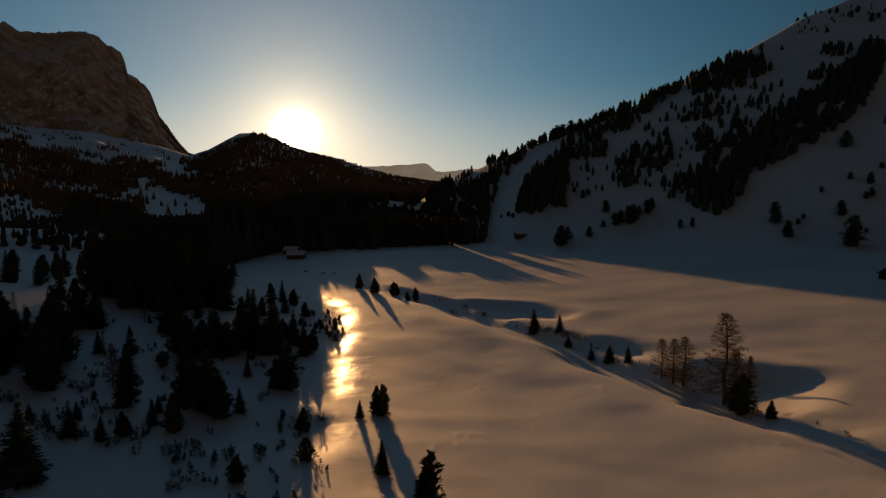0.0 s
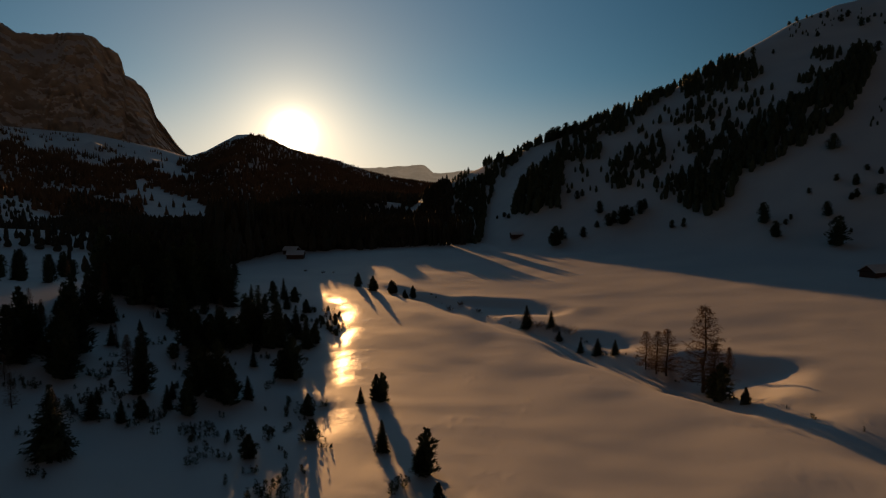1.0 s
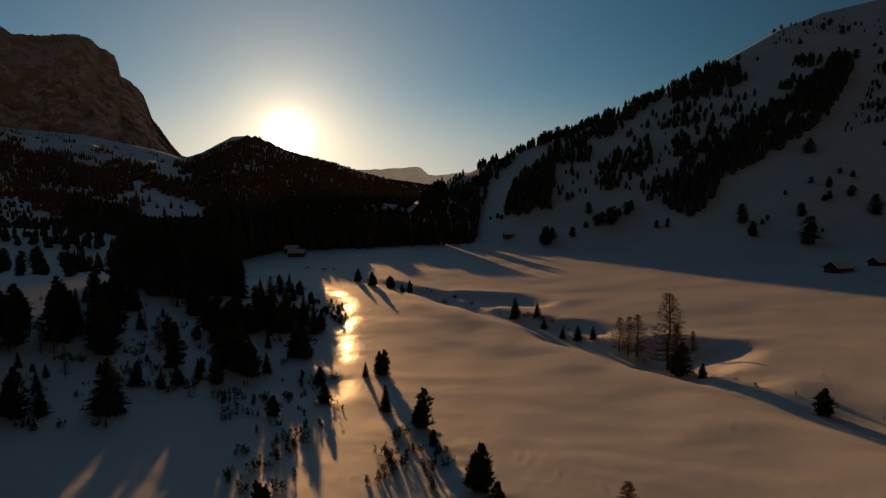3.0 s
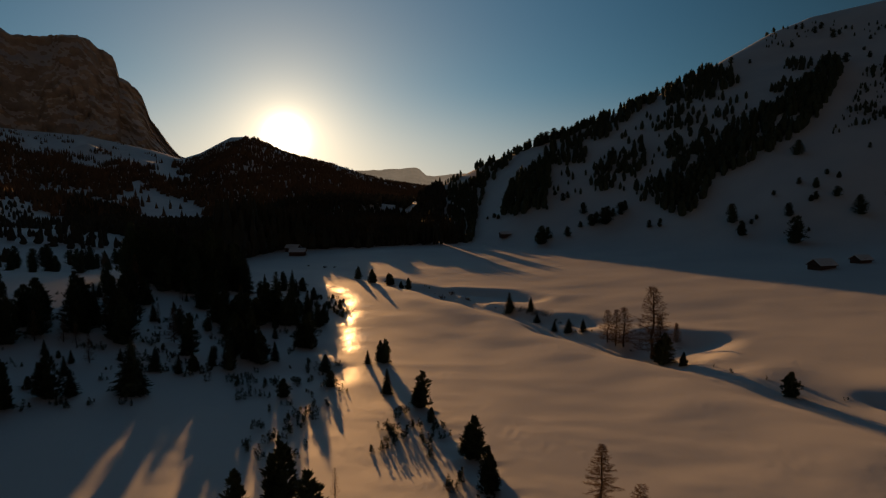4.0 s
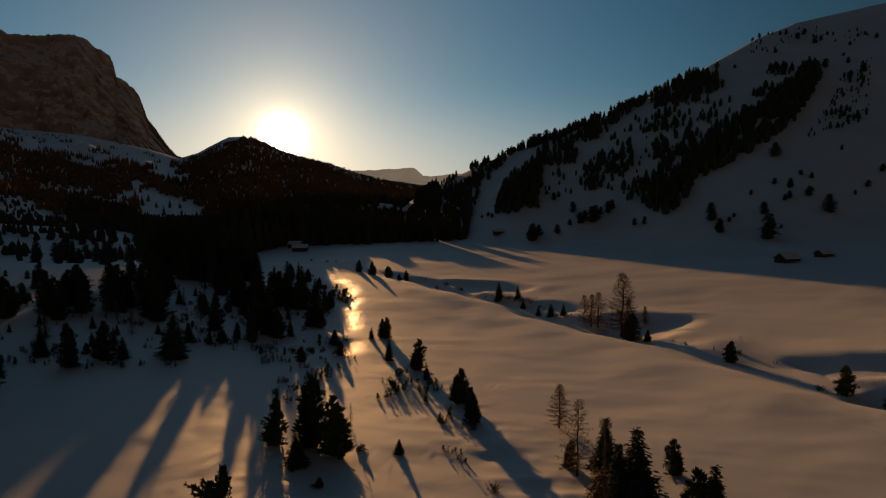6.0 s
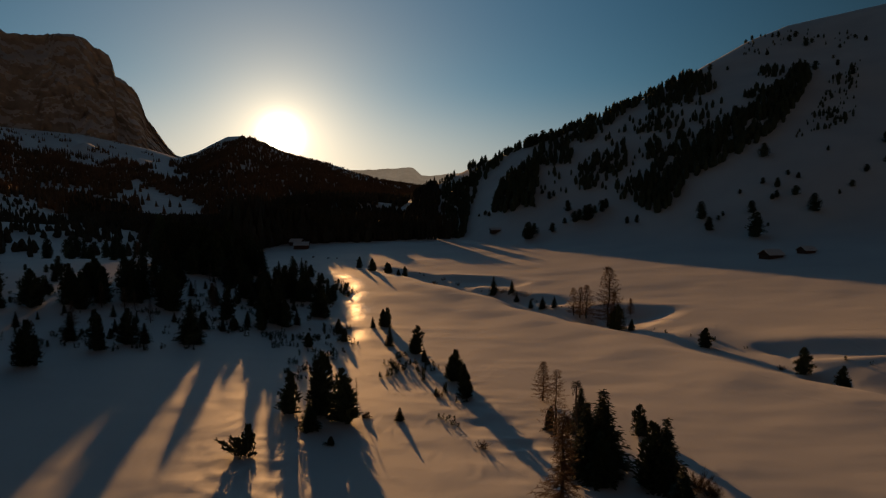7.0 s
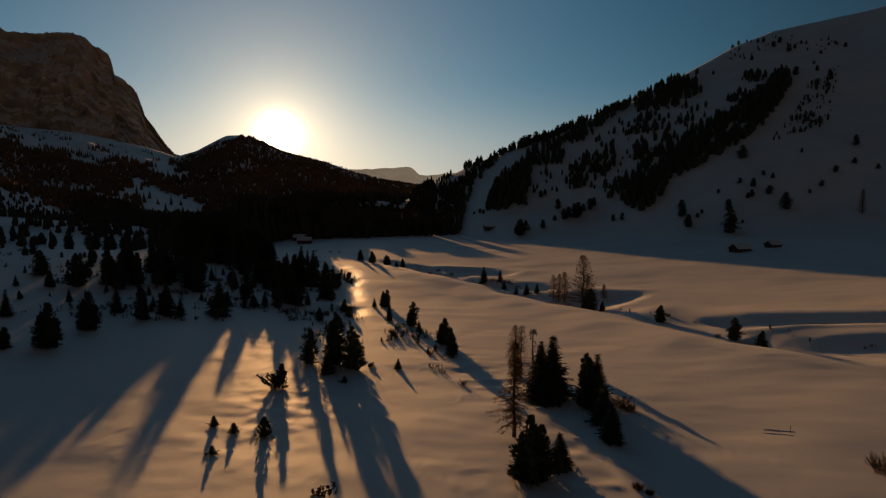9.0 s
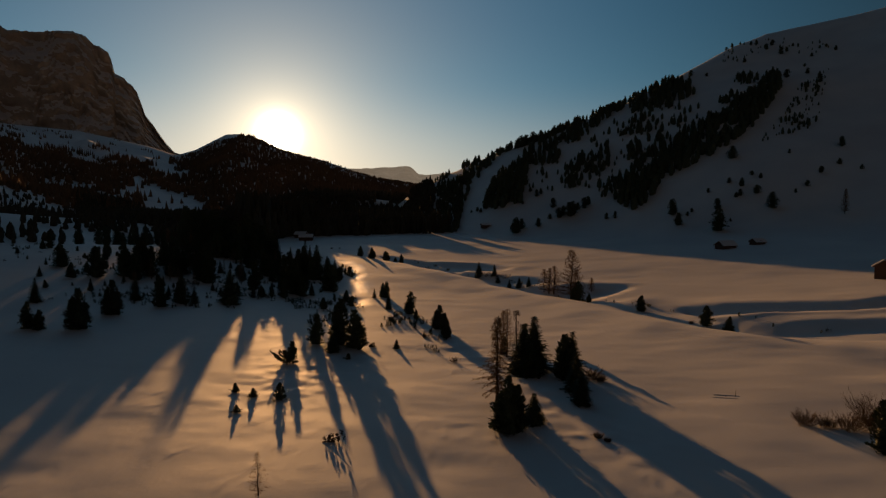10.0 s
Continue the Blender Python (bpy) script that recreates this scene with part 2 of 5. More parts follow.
class Soup:
    """Vertices and faces that are gathered for one mesh."""

    def __init__(self):
        self.v, self.f = [], []

    def face(self, *points):
        n = len(self.v)
        self.v += [tuple(p) for p in points]
        self.f.append(tuple(range(n, n + len(points))))

    def tube(self, points, radii, sides=5):
        n, rings = len(self.v), len(points)
        for k, (p, r) in enumerate(zip(points, radii)):
            q = (Vector(points[min(k + 1, rings - 1)]) - Vector(points[max(k - 1, 0)])).normalized()
            u = q.orthogonal().normalized()
            w = q.cross(u)
            for s in range(sides):
                g = 2 * math.pi * s / sides
                self.v.append(tuple(Vector(p) + (u * math.cos(g) + w * math.sin(g)) * r))
        for k in range(rings - 1):
            for s in range(sides):
                a_, b_ = n + k * sides + s, n + k * sides + (s + 1) % sides
                self.f.append((a_, b_, b_ + sides, a_ + sides))

    def tuft(self, p, along, length, width, rng, fold=0.35):
        """A spray of needles: a folded kite from p."""
        along = Vector(along).normalized()
        side = along.cross(Vector((rng.uniform(-0.4, 0.4), rng.uniform(-0.4, 0.4), 1))).normalized()
        down = along.cross(side)
        mid = Vector(p) + along * length * 0.45
        tip = Vector(p) + along * length
        n = len(self.v)
        self.v += [tuple(p), tuple(mid + side * width - down * width * fold), tuple(tip), tuple(mid - side * width - down * width * fold)]
        self.f += [(n, n + 1, n + 2), (n, n + 2, n + 3)]

    def hull(self, radius, z0, z1, rng, sides=10, rings=8, jitter=0.18):
        """A closed, uneven body of revolution; radius is a function of 0..1 up the body."""
        n = len(self.v)
        for k in range(rings + 1):
            s = k / rings
            for j in range(sides):
                g = 2 * math.pi * (j + 0.5 * (k % 2)) / sides
                r = radius(s) * (1 + rng.uniform(-jitter, jitter))
                self.v.append((r * math.cos(g), r * math.sin(g), z0 + (z1 - z0) * s + rng.uniform(-0.3, 0.3) * (z1 - z0) / rings * (0 < k < rings)))
        for k in range(rings):
            for j in range(sides):
                p, q = n + k * sides + j, n + k * sides + (j + 1) % sides
                self.f.append((p, q, q + sides, p + sides))
        self.f.append(tuple(n + j for j in reversed(range(sides))))
        self.f.append(tuple(n + rings * sides + j for j in range(sides)))

    def mesh(self, name, mat, parent=None, label="", smooth=False):
        return solid(name, self.v, self.f, mat, parent, label, smooth)


# ---- terrain ----
def lattice(i, j, seed):
    """A repeatable random number in 0..1 for each lattice point."""
    n = (i * 374761393 + j * 668265263 + seed * 974711) & 0x7FFFFFFF
    n = ((n ^ (n >> 13)) * 1274126177) & 0x7FFFFFFF
    return ((n ^ (n >> 16)) & 0xFFFF) / 65535.0


def rough(x, y, size, seed):
    """Smooth value noise in -1..1 with features of the given size in metres."""
    u, v = np.asarray(x, float) / size, np.asarray(y, float) / size
    i, j = np.floor(u).astype(np.int64), np.floor(v).astype(np.int64)
    a, b = u - i, v - j
    a, b = a * a * a * (a * (a * 6 - 15) + 10), b * b * b * (b * (b * 6 - 15) + 10)
    low = lattice(i, j, seed) * (1 - a) + lattice(i + 1, j, seed) * a
    high = lattice(i, j + 1, seed) * (1 - a) + lattice(i + 1, j + 1, seed) * a
    return (low * (1 - b) + high * b) * 2 - 1


def layered(x, y, size, seed, octaves=4, keep=0.5):
    total, gain = 0.0, 1.0
    for k in range(octaves):
        total = total + gain * rough(x + 31.7 * k, y - 17.3 * k, size / 2 ** k, seed + k)
        gain *= keep
    return total


def ease(lo, hi, v):
    s = np.clip((v - lo) / (hi - lo), 0, 1)
    return s * s * (3 - 2 * s)


def soft(v, k):
    """A smooth max(v, 0) that bends over about k metres."""
    return k * np.logaddexp(0, v / k)


def beside(x, y, line):
    """Signed distance to a line in plan (positive on its left hand) and the length along it."""
    best, side, along, run = np.full(np.shape(x), 1e9), np.zeros(np.shape(x)), np.zeros(np.shape(x)), 0.0
    for n, ((ax, ay), (bx, by)) in enumerate(zip(line, line[1:])):
        length = math.hypot(bx - ax, by - ay)
        ux, uy = (bx - ax) / length, (by - ay) / length
        s = (x - ax) * ux + (y - ay) * uy
        lo = -1e9 if n == 0 else 0.0
        hi = 1e9 if n == len(line) - 2 else length
        c = np.clip(s, lo, hi)
        d = np.hypot(x - ax - c * ux, y - ay - c * uy)
        near = d < best
        best = np.where(near, d, best)
        side = np.where(near, np.sign(ux * (y - ay) - uy * (x - ax)), side)
        along = np.where(near, run + c, along)
        run += length
    return best * side, along


HILL_FOOT = [(520, 20), (300, 130), (190, 215), (135, 268), (88, 318), (45, 352), (0, 390), (-80, 440)]
SPUR_FOOT = [(40, 330), (20, 400), (5, 455), (-30, 560), (-60, 640), (-200, 700), (-340, 820)]
CREST_X = (-300, -150, -87, -57, -38, -20, -3, 9, 24, 34, 45, 56, 77, 126, 166, 213, 241, 274, 310, 354, 450, 700)
CREST_Y = (790, 725, 692, 672, 660, 652, 630, 613, 592, 583, 566, 548, 528, 525, 511, 515, 530, 550, 560, 536, 470, 330)
STREAM = [(150, 20), (95, 42), (62, 62), (52, 90), (44, 108), (32, 138), (20, 166), (4, 196), (-16, 224), (-40, 262), (-70, 330)]
BAYS = [  # back edge, depth, how far the floor runs before it rises again
    ([(0, 212), (5, 214), (12, 212), (19, 208.5), (28.5, 200.5), (31.5, 193), (28, 184)], 1.5, 60),
    ([(25.5, 168), (31.7, 164), (36, 161), (40, 156.5), (42, 151)], 1.15, 60),
    ([(42, 145), (47, 142), (52, 137.5), (56, 133.5), (60, 130)], 2.4, 38),
    ([(47.5, 116), (50.6, 112.5), (51.2, 108), (49, 105)], 0.6, 60),
    ([(55.5, 92), (58.5, 93), (64, 91.5), (70, 88), (77, 83.5), (84, 81.5), (92, 81), (112, 83), (150, 92)], 1.35, 11.5),
    ([(60.5, 77), (63.5, 71.5), (67, 67.5), (73, 64), (82, 60), (97, 54), (125, 46)], 1.3, 60),
]
BANK = [(41, 104), (42.5, 79), (45, 65.5), (48, 57.5), (51.4, 46.5), (56.7, 29.6), (75, 10)]
RIDGE_AZ = (-12, -4, 0, 2.3, 5, 7.5, 9.3, 11.5, 13.7, 15.0, 16.6, 17.6, 18.8, 20, 21.3, 22.8, 25, 30, 40, 60)
RIDGE_EL = (0.0, 0.2, 0.6, 0.9, 1.3, 1.9, 2.6, 3.15, 3.65, 4.05, 4.75, 5.1, 5.0, 4.35, 3.6, 3.1, 3.8, 4.75, 5.3, 4.0)


def hill_face(x, y):
    """The hill's two faces: the long one over the meadow and the steeper one over the wood."""
    wob = 5 * rough(x, y, 60, 11) + 8 * rough(x, y, 140, 12)
    front = soft(wob - beside(x, y, HILL_FOOT)[0], 9.0) * (0.48 + 0.08 * ease(70, 220, x))
    flank = soft(0.5 * wob - beside(x, y, SPUR_FOOT)[0], 7.0) * 0.88
    return -6.0 * np.logaddexp(-front / 6.0, -flank / 6.0)


def height(x, y):
    """The snow's height over the plan."""
    x, y = np.asarray(x, float), np.asarray(y, float)
    r = np.hypot(x, y)
    az = np.degrees(np.arctan2(-x, np.maximum(y, 1e-6)))
    az = np.where(y <= 0, np.sign(-x) * 90.0, az)
    # valley floor: falls away from the camera, then runs level
    z = 1.6 - 0.01 * np.clip(y, -150, 0) - 4.8 * ease(-5, 150, y) + 2.0 * ease(220, 420, y)
    z = z + 0.085 * soft(x - 24, 8) * (1 - ease(170, 320, x)) * (1 - 0.4 * ease(250, 600, y))
    z = z + 12.0 * np.exp(-((x + 125) / 52) ** 2 / 2 - ((y - 140) / 72) ** 2 / 2)
    z = z + 20 * ease(150, 420, -x) * (1 - ease(350, 560, y)) - 24 * ease(600, 1000, y) * (1 - ease(-150, 100, x))
    z = z + 52 * ease(440, 610, -x) * np.exp(-((y - 720) / 230) ** 2)
    # bed of the stream: a lip on the near side, a cut bank on the far side
    d, along = beside(x, y, STREAM)
    wig = 2.2 * np.sin(along / 9.0) + 1.6 * np.sin(along / 4.3 + 1)
    e = -d + wig * 0.5
    bed = ease(-8, -1.5, e) * (1 - ease(2.0, 7.5, e))
    deep = 2.0 * (1 - ease(250, 330, along)) * ease(-40, 40, along) * (0.12 + 0.88 * ease(138, 168, along))
    hollow = (deep * bed) ** 4
    z = z + 0.9 * np.exp(-((e + 12) / 7.0) ** 2) * ease(40, 90, along) * (1 - ease(230, 300, along))
    # hollows that the stream has cut into its far bank, each with a rounded back wall
    for edge, drop, reach in BAYS:
        q, run = beside(x, y, edge)
        q = -q + 0.5 * np.sin(run / 3.1) + 0.9 * rough(x, y, 9, 14)
        length = sum(math.hypot(b[0] - a[0], b[1] - a[1]) for a, b in zip(edge, edge[1:]))
        window = ease(-1, 4, run) * (1 - ease(length - min(9, 0.35 * length), length + 2, run)) * ease(-8, -1.5, e) * (1 - ease(40, 60, q))
        floor = 1 - ease(reach * 0.72, reach * 1.12, q)
        hollow = hollow + (drop * window * ease(-1.5, 5.5, q) * floor) ** 4
        z = z + 0.16 * drop * window * np.exp(-((q + 3) / 4.0) ** 2)
        if reach < 20:  # a crisp drifted rim on the near side
            z = z + 0.45 * window * np.exp(-((q - reach * 1.12) / 1.8) ** 2)
    z = z - hollow ** 0.25
    # the stream's near bank farther down: a long slope that turns away from the sun
    q, run = beside(x, y, BANK)
    q = q + 0.6 * rough(x, y, 13, 16)
    z = z - 1.2 * ease(-3, 12.5, q) * (1 - ease(13, 26, q)) * ease(-4, 16, run) * (1 - ease(95, 130, run))
    # the meadow's edge falls away to the little brook along the wood
    off = x + 17.8 + 0.14 * (y - 120) + 0.01 * np.maximum(y - 185, 0) ** 2 + 1.1 * rough(x, y, 11, 15)
    z = z - 0.95 * ease(-3.0, 3.2, -off) * (1 - ease(8, 26, -off)) * ease(99, 108, y) * (1 - ease(214, 226, y)) * (1 - 0.8 * np.exp(-((y - 119) / 5.0) ** 2))
    # right hill with its crest
    face = hill_face(x, y)
    back = soft(y - np.interp(x, CREST_X, CREST_Y) + 9.5, 6.0)
    hill = face - 0.75 * back
    z = z + np.maximum(hill, 0) * (1 - ease(900, 1400, y))
    # forested mountain and the apron under the cliffs
    top = 28 + np.tan(np.radians(np.interp(az, RIDGE_AZ, RIDGE_EL))) * 2900
    s = np.clip((r - 950) / 1950, 0, 2.0)
    spur = 1 + 0.16 * layered(az * 40, r * 0.25, 160, 21, 4) * ease(0.05, 0.4, s) * (1 - ease(0.7, 1.0, s))
    rise = (top + 26) * np.where(s <= 1, s ** 1.05, 1 - 0.9 * (s - 1)) * spur
    z = z + np.where(y > 0, rise, 0) * ease(850, 1100, r)
    # drifts
    near = 1 - ease(250, 700, r)
    z = z + 0.16 * layered(x, y, 22, 31, 3) + 0.05 * near * layered(x * 0.6 + y * 0.25, y, 4.5, 41, 2)
    # long low waves of wind-packed snow across the light
    z = z + near * (0.02 * layered(x * 0.22 + 0.12 * y, y, 6.0, 71, 2) + 0.03 * np.exp(-((x - 4) / 4.5) ** 2 - ((y - 19) / 8.0) ** 2) * rough(x * 0.35 + 0.2 * y, y, 1.9, 72))
    # wind-carved crust along the bank where the near trees stand, and round the saplings
    bank = np.exp(-(beside(x, y, [(-4, 92), (3, 70), (11, 45), (17, 25), (24, 0)])[0] / 5.0) ** 2) * ease(-10, 20, y) * (1 - ease(80, 110, y))
    bank = np.maximum(bank, np.exp(-((x + 16) / 7.0) ** 2 - ((y - 36) / 16.0) ** 2))
    # scoured ridges of hard snow round the saplings
    scour = np.exp(-((x + 17) / 6.0) ** 2 - ((y - 33) / 13.0) ** 2) + 0.6 * np.exp(-((x - 12) / 7.0) ** 2 - ((y - 56) / 5.0) ** 2) + 1.8 * np.exp(-((x - 4.5) / 3.6) ** 2 - ((y - 17) / 5.0) ** 2)
    z = z + 0.018 * scour * (0.3 - np.abs(rough(x * 0.55 + y * 0.5, y * 0.8 - 0.5 * x, 1.7, 66))) + 0.012 * scour * rough(x, y, 0.9, 67)
    z = z + 0.2 * bank * (0.4 - np.abs(rough(x * 0.8 + y * 0.3, y, 3.4, 63)) + 0.5 * rough(x, y, 1.7, 64))
    z = z + 0.9 * layered(x, y, 90, 51, 2) * ease(40, 120, np.abs(x - 10)) * 0.6
    return z


def ground():
    az = np.concatenate([np.radians(np.arange(-52, 52.01, 0.23)), np.radians(np.arange(56, 305, 4.0))])
    r = [3.0]
    while r[-1] < 4950:
        r.append(r[-1] * (1.03 if r[-1] < 40 else 1.0048 if 76 < r[-1] < 150 else 1.0095 if r[-1] < 700 else 1.016))
    r = np.array(r)
    x = -np.sin(az)[None, :] * r[:, None]
    y = np.cos(az)[None, :] * r[:, None] - 60
    ob = sheet("ground", x, y, height(x, y), SNOW, wrap=True)
    tagged(ob, "wind-drifted snow over a wide valley floor and hillside", "snowy ground", kind="structure")
    # close the middle
    me = ob.data
    bm = bmesh.new()
    bm.from_mesh(me)
    bm.verts.ensure_lookup_table()
    bm.faces.new([bm.verts[k] for k in range(len(az))])
    bm.normal_update()
    bm.to_mesh(me)
    bm.free()
    return ob


ground()


def cliffs():
    """The rock massif: a steep, stepped wall over the apron."""
    line_az = (21.9, 22.9, 23.5, 24.3, 25.06, 25.41, 25.6, 26.0, 26.7, 27.2, 27.29, 27.4, 27.6, 28.0, 28.5, 28.9, 29.4, 30.7, 31.6, 32.6, 33.8, 34.3, 34.8, 35.2, 35.6, 37, 41, 47, 55)
    line_el = (3.0, 3.3, 3.97, 5.26, 6.32, 7.58, 8.08, 8.61, 9.18, 9.45, 9.9, 10.45, 10.9, 11.2, 11.45, 11.82, 12.15, 12.2, 12.05, 11.84, 11.8, 11.77, 12.03, 12.3, 12.0, 12.1, 12.0, 11.0, 8.0)
    az = np.linspace(21.9, 55, 420)
    v = np.linspace(0, 1, 150)
    A, V = np.meshgrid(az, v)
    el = np.interp(A, line_az, line_el) + 0.07 * layered(A * 100, A * 0, 70, 71, 6, 0.7) * ease(22.6, 25, A)
    steps = V + 0.03 * layered(A * 25, V * 400, 60, 72, 4, 0.6) + 0.02 * np.sin(V * 70 + 9 * rough(A * 40, V * 90, 40, 73))
    r = 3250 + 520 * np.clip(steps, 0, 1.1) ** 1.0 + 80 * layered(A * 60, V * 620, 150, 74, 5, 0.5) * (1 - V ** 8)
    ledge = np.abs(rough(A * 260, V * 2600, 38, 75)) + 0.5 * np.abs(rough(A * 260, V * 2600, 17, 76))
    r = r + 11 * (ledge - 0.5) * (1 - V ** 12)
    top = np.tan(np.radians(el)) * 3770 + 28
    z = 90 + (top - 90) * V
    x, y = -np.sin(np.radians(A)) * r, np.cos(np.radians(A)) * r
    ob = sheet("rock_massif", x, y, z, ROCK)
    tagged(ob, "steep grey dolomite rock massif with snowy ledges", "mountain", kind="structure")


cliffs()


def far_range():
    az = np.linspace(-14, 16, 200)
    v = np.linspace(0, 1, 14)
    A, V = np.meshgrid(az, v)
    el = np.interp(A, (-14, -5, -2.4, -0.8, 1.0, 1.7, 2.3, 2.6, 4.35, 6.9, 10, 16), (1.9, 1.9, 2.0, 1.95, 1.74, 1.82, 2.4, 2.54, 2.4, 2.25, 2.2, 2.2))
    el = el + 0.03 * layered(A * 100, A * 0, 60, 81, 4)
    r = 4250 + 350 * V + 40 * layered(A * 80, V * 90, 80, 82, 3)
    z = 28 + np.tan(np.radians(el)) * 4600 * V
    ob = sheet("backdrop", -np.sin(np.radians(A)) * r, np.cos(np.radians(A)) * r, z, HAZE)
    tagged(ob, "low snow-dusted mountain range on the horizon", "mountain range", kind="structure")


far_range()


def at(x, y):
    return float(height(np.array([x]), np.array([y]))[0])


# ---- trees ----
def spruce(seed, h, r, label, dense=False):
    """A pointed spruce: whorls of drooping boughs, each with hanging sprays of needles."""
    rng = random.Random(seed)
    tree = tagged(new("spruce"), label, "spruce tree")
    s = Soup()
    s.tube([(0, 0, -0.6), (0.02 * h * rng.uniform(-1, 1), 0, h * 0.5), (0, 0, h * 0.97)], [h * 0.022, h * 0.014, 0.01], 6)
    s.mesh("trunk", BARK, tree)
    c = Soup()
    c.hull(lambda q: r * (0.5 if dense else 0.36) * (1 - q) ** 0.9 + 0.03, h * 0.05, h * 0.92, rng, 9, 9, 0.3)
    z = h * 0.05
    uneven = [rng.uniform(0.8, 1.12) for _ in range(8)]
    while z < h * 0.985:
        up = z / h
        reach = r * (1 - up) ** (1.0 if dense else 0.82) * (0.5 + 0.5 * min(1, up / 0.12 + 0.55))
        count = max(5, int(12 - 6 * up))
        turn = rng.uniform(0, 6.3)
        for k in range(count):
            g = turn + 2 * math.pi * k / count + rng.uniform(-0.3, 0.3)
            length = max(0.14, reach * rng.uniform(0.62, 1.15) * uneven[int(g * 8 / 6.2832) % 8])
            out = Vector((math.cos(g), math.sin(g), 0))
            tilt = 0.62 * up - 0.34 + rng.uniform(-0.1, 0.1) + (0.5 * up ** 4 if dense else 0)
            at0 = Vector((0, 0, z))
            c.tuft(at0, out + Vector((0, 0, tilt)), length, 0.15 * length + 0.04, rng, 0.5)
            n = max(2, int(length / (0.13 if dense else 0.2)))
            for j in range(n):
                q = (j + rng.uniform(0.2, 1)) / n
                p = at0 + (out + Vector((0, 0, tilt + 0.08 * q))) * length * q
                side = out.cross(Vector((0, 0, 1))) * rng.choice((-1, 1)) * rng.uniform(0.3, 1.0)
                w = 0.085 * h ** 0.5 * (1.1 - 0.45 * up)
                c.tuft(p, out * 0.8 + side + Vector((0, 0, rng.uniform(-0.55, 0.05))), w * rng.uniform(1.6, 2.6), w * 0.5, rng)
        z += h * (0.027 if dense else 0.034) * (1.1 - 0.4 * up)
    for k in range(5):
        c.tuft((0, 0, h * 0.92), (rng.uniform(-0.25, 0.25), rng.uniform(-0.25, 0.25), 1), h * 0.085, h * 0.016, rng)
    c.mesh("crown", SPRUCE, tree)
    return tree


def stone_pine(seed, h, r, label, sparse=False, blunt=1.0):
    """A dense, ragged stone pine: a main crown with lesser tops beside it, of upswept tufts."""
    rng = random.Random(seed)
    tree = tagged(new("stone_pine"), label, "pine tree")
    s = Soup()
    s.tube([(0, 0, -0.6), (0.03 * h * rng.uniform(-1, 1), 0.02 * h, h * 0.5), (0, 0, h * 0.93)], [h * 0.028, h * 0.02, 0.015], 6)
    s.mesh("trunk", BARK, tree)
    c = Soup()
    tops = [(Vector((0, 0, 0)), h, r, 1.0)]
    for k in range(rng.choice((1, 2, 2, 3))):
        g = rng.uniform(0, 6.28)
        tops.append((Vector((math.cos(g), math.sin(g), 0)) * r * rng.uniform(0.35, 0.6), h * rng.uniform(0.5, 0.85), r * rng.uniform(0.45, 0.65), 0.4))
    for foot, high, reach, share in tops:
        belly = rng.uniform(0.16, 0.32)
        point = rng.uniform(1.15, 1.5) * blunt

        def wide(q):
            if q < belly:
                return reach * (0.72 + 0.28 * math.sin(q / belly * math.pi / 2))
            return reach * max(0.0, 1 - ((q - belly) / (1 - belly)) ** point) ** (0.8 / blunt)

        n0 = len(c.v)
        c.hull(lambda q: wide(q) * 0.46 + 0.02, high * 0.06, high * 0.9, rng, 10, 9, 0.28)
        c.v[n0:] = [(v[0] + foot.x, v[1] + foot.y, v[2]) for v in c.v[n0:]]
        # boughs that stand out from the crown in tiers
        boughs = [(rng.uniform(0, 6.28), (k + rng.random()) / 34, rng.uniform(-0.3, 0.7)) for k in range(34)]
        for bg, bq, amp in boughs * 2:
            g, q = bg + rng.uniform(-0.3, 0.3), min(0.97, bq + rng.uniform(-0.03, 0.03))
            out = Vector((math.cos(g), math.sin(g), 0))
            p = foot + out * wide(q) * 0.3 + Vector((0, 0, high * (0.03 + 0.9 * q)))
            c.tuft(p, out + Vector((0, 0, 0.25 + 0.9 * q)), wide(q) * (0.85 + 0.5 * amp) + 0.06 * h, 0.16 * wide(q) + 0.05, rng, 0.5)
        count = int(640 * share * (0.6 if sparse else 1.25))
        for k in range(count):
            if k % 10 < 6:  # needles gathered on the boughs
                bg, bq, amp = rng.choice(boughs)
                q, g = min(0.98, max(0.0, bq + rng.gauss(0, 0.02))), bg + rng.gauss(0, 0.2)
            else:
                q, g = rng.random() ** 0.85, rng.uniform(0, 2 * math.pi)
            swell = 0.94
            for bg, bq, amp in boughs:
                if abs(q - bq) < 0.12:
                    dg = abs((g - bg + math.pi) % (2 * math.pi) - math.pi)
                    swell += amp * math.exp(-(dg / 0.42) ** 2 - ((q - bq) / 0.05) ** 2)
            rad = wide(q) * swell * rng.uniform(0.55, 1.0)
            out = Vector((math.cos(g), math.sin(g), 0))
            p = foot + out * rad + Vector((0, 0, high * (0.04 + 0.91 * q)))
            w = 0.062 * h ** 0.62
            c.tuft(p, out * rng.uniform(0.5, 1.0) + Vector((rng.uniform(-0.3, 0.3), rng.uniform(-0.3, 0.3), rng.uniform(0.1, 1.0) + 0.7 * q * q)), w * rng.uniform(1.8, 3.6), w * rng.uniform(0.5, 0.85), rng)
    c.mesh("crown", PINE, tree)
    return tree


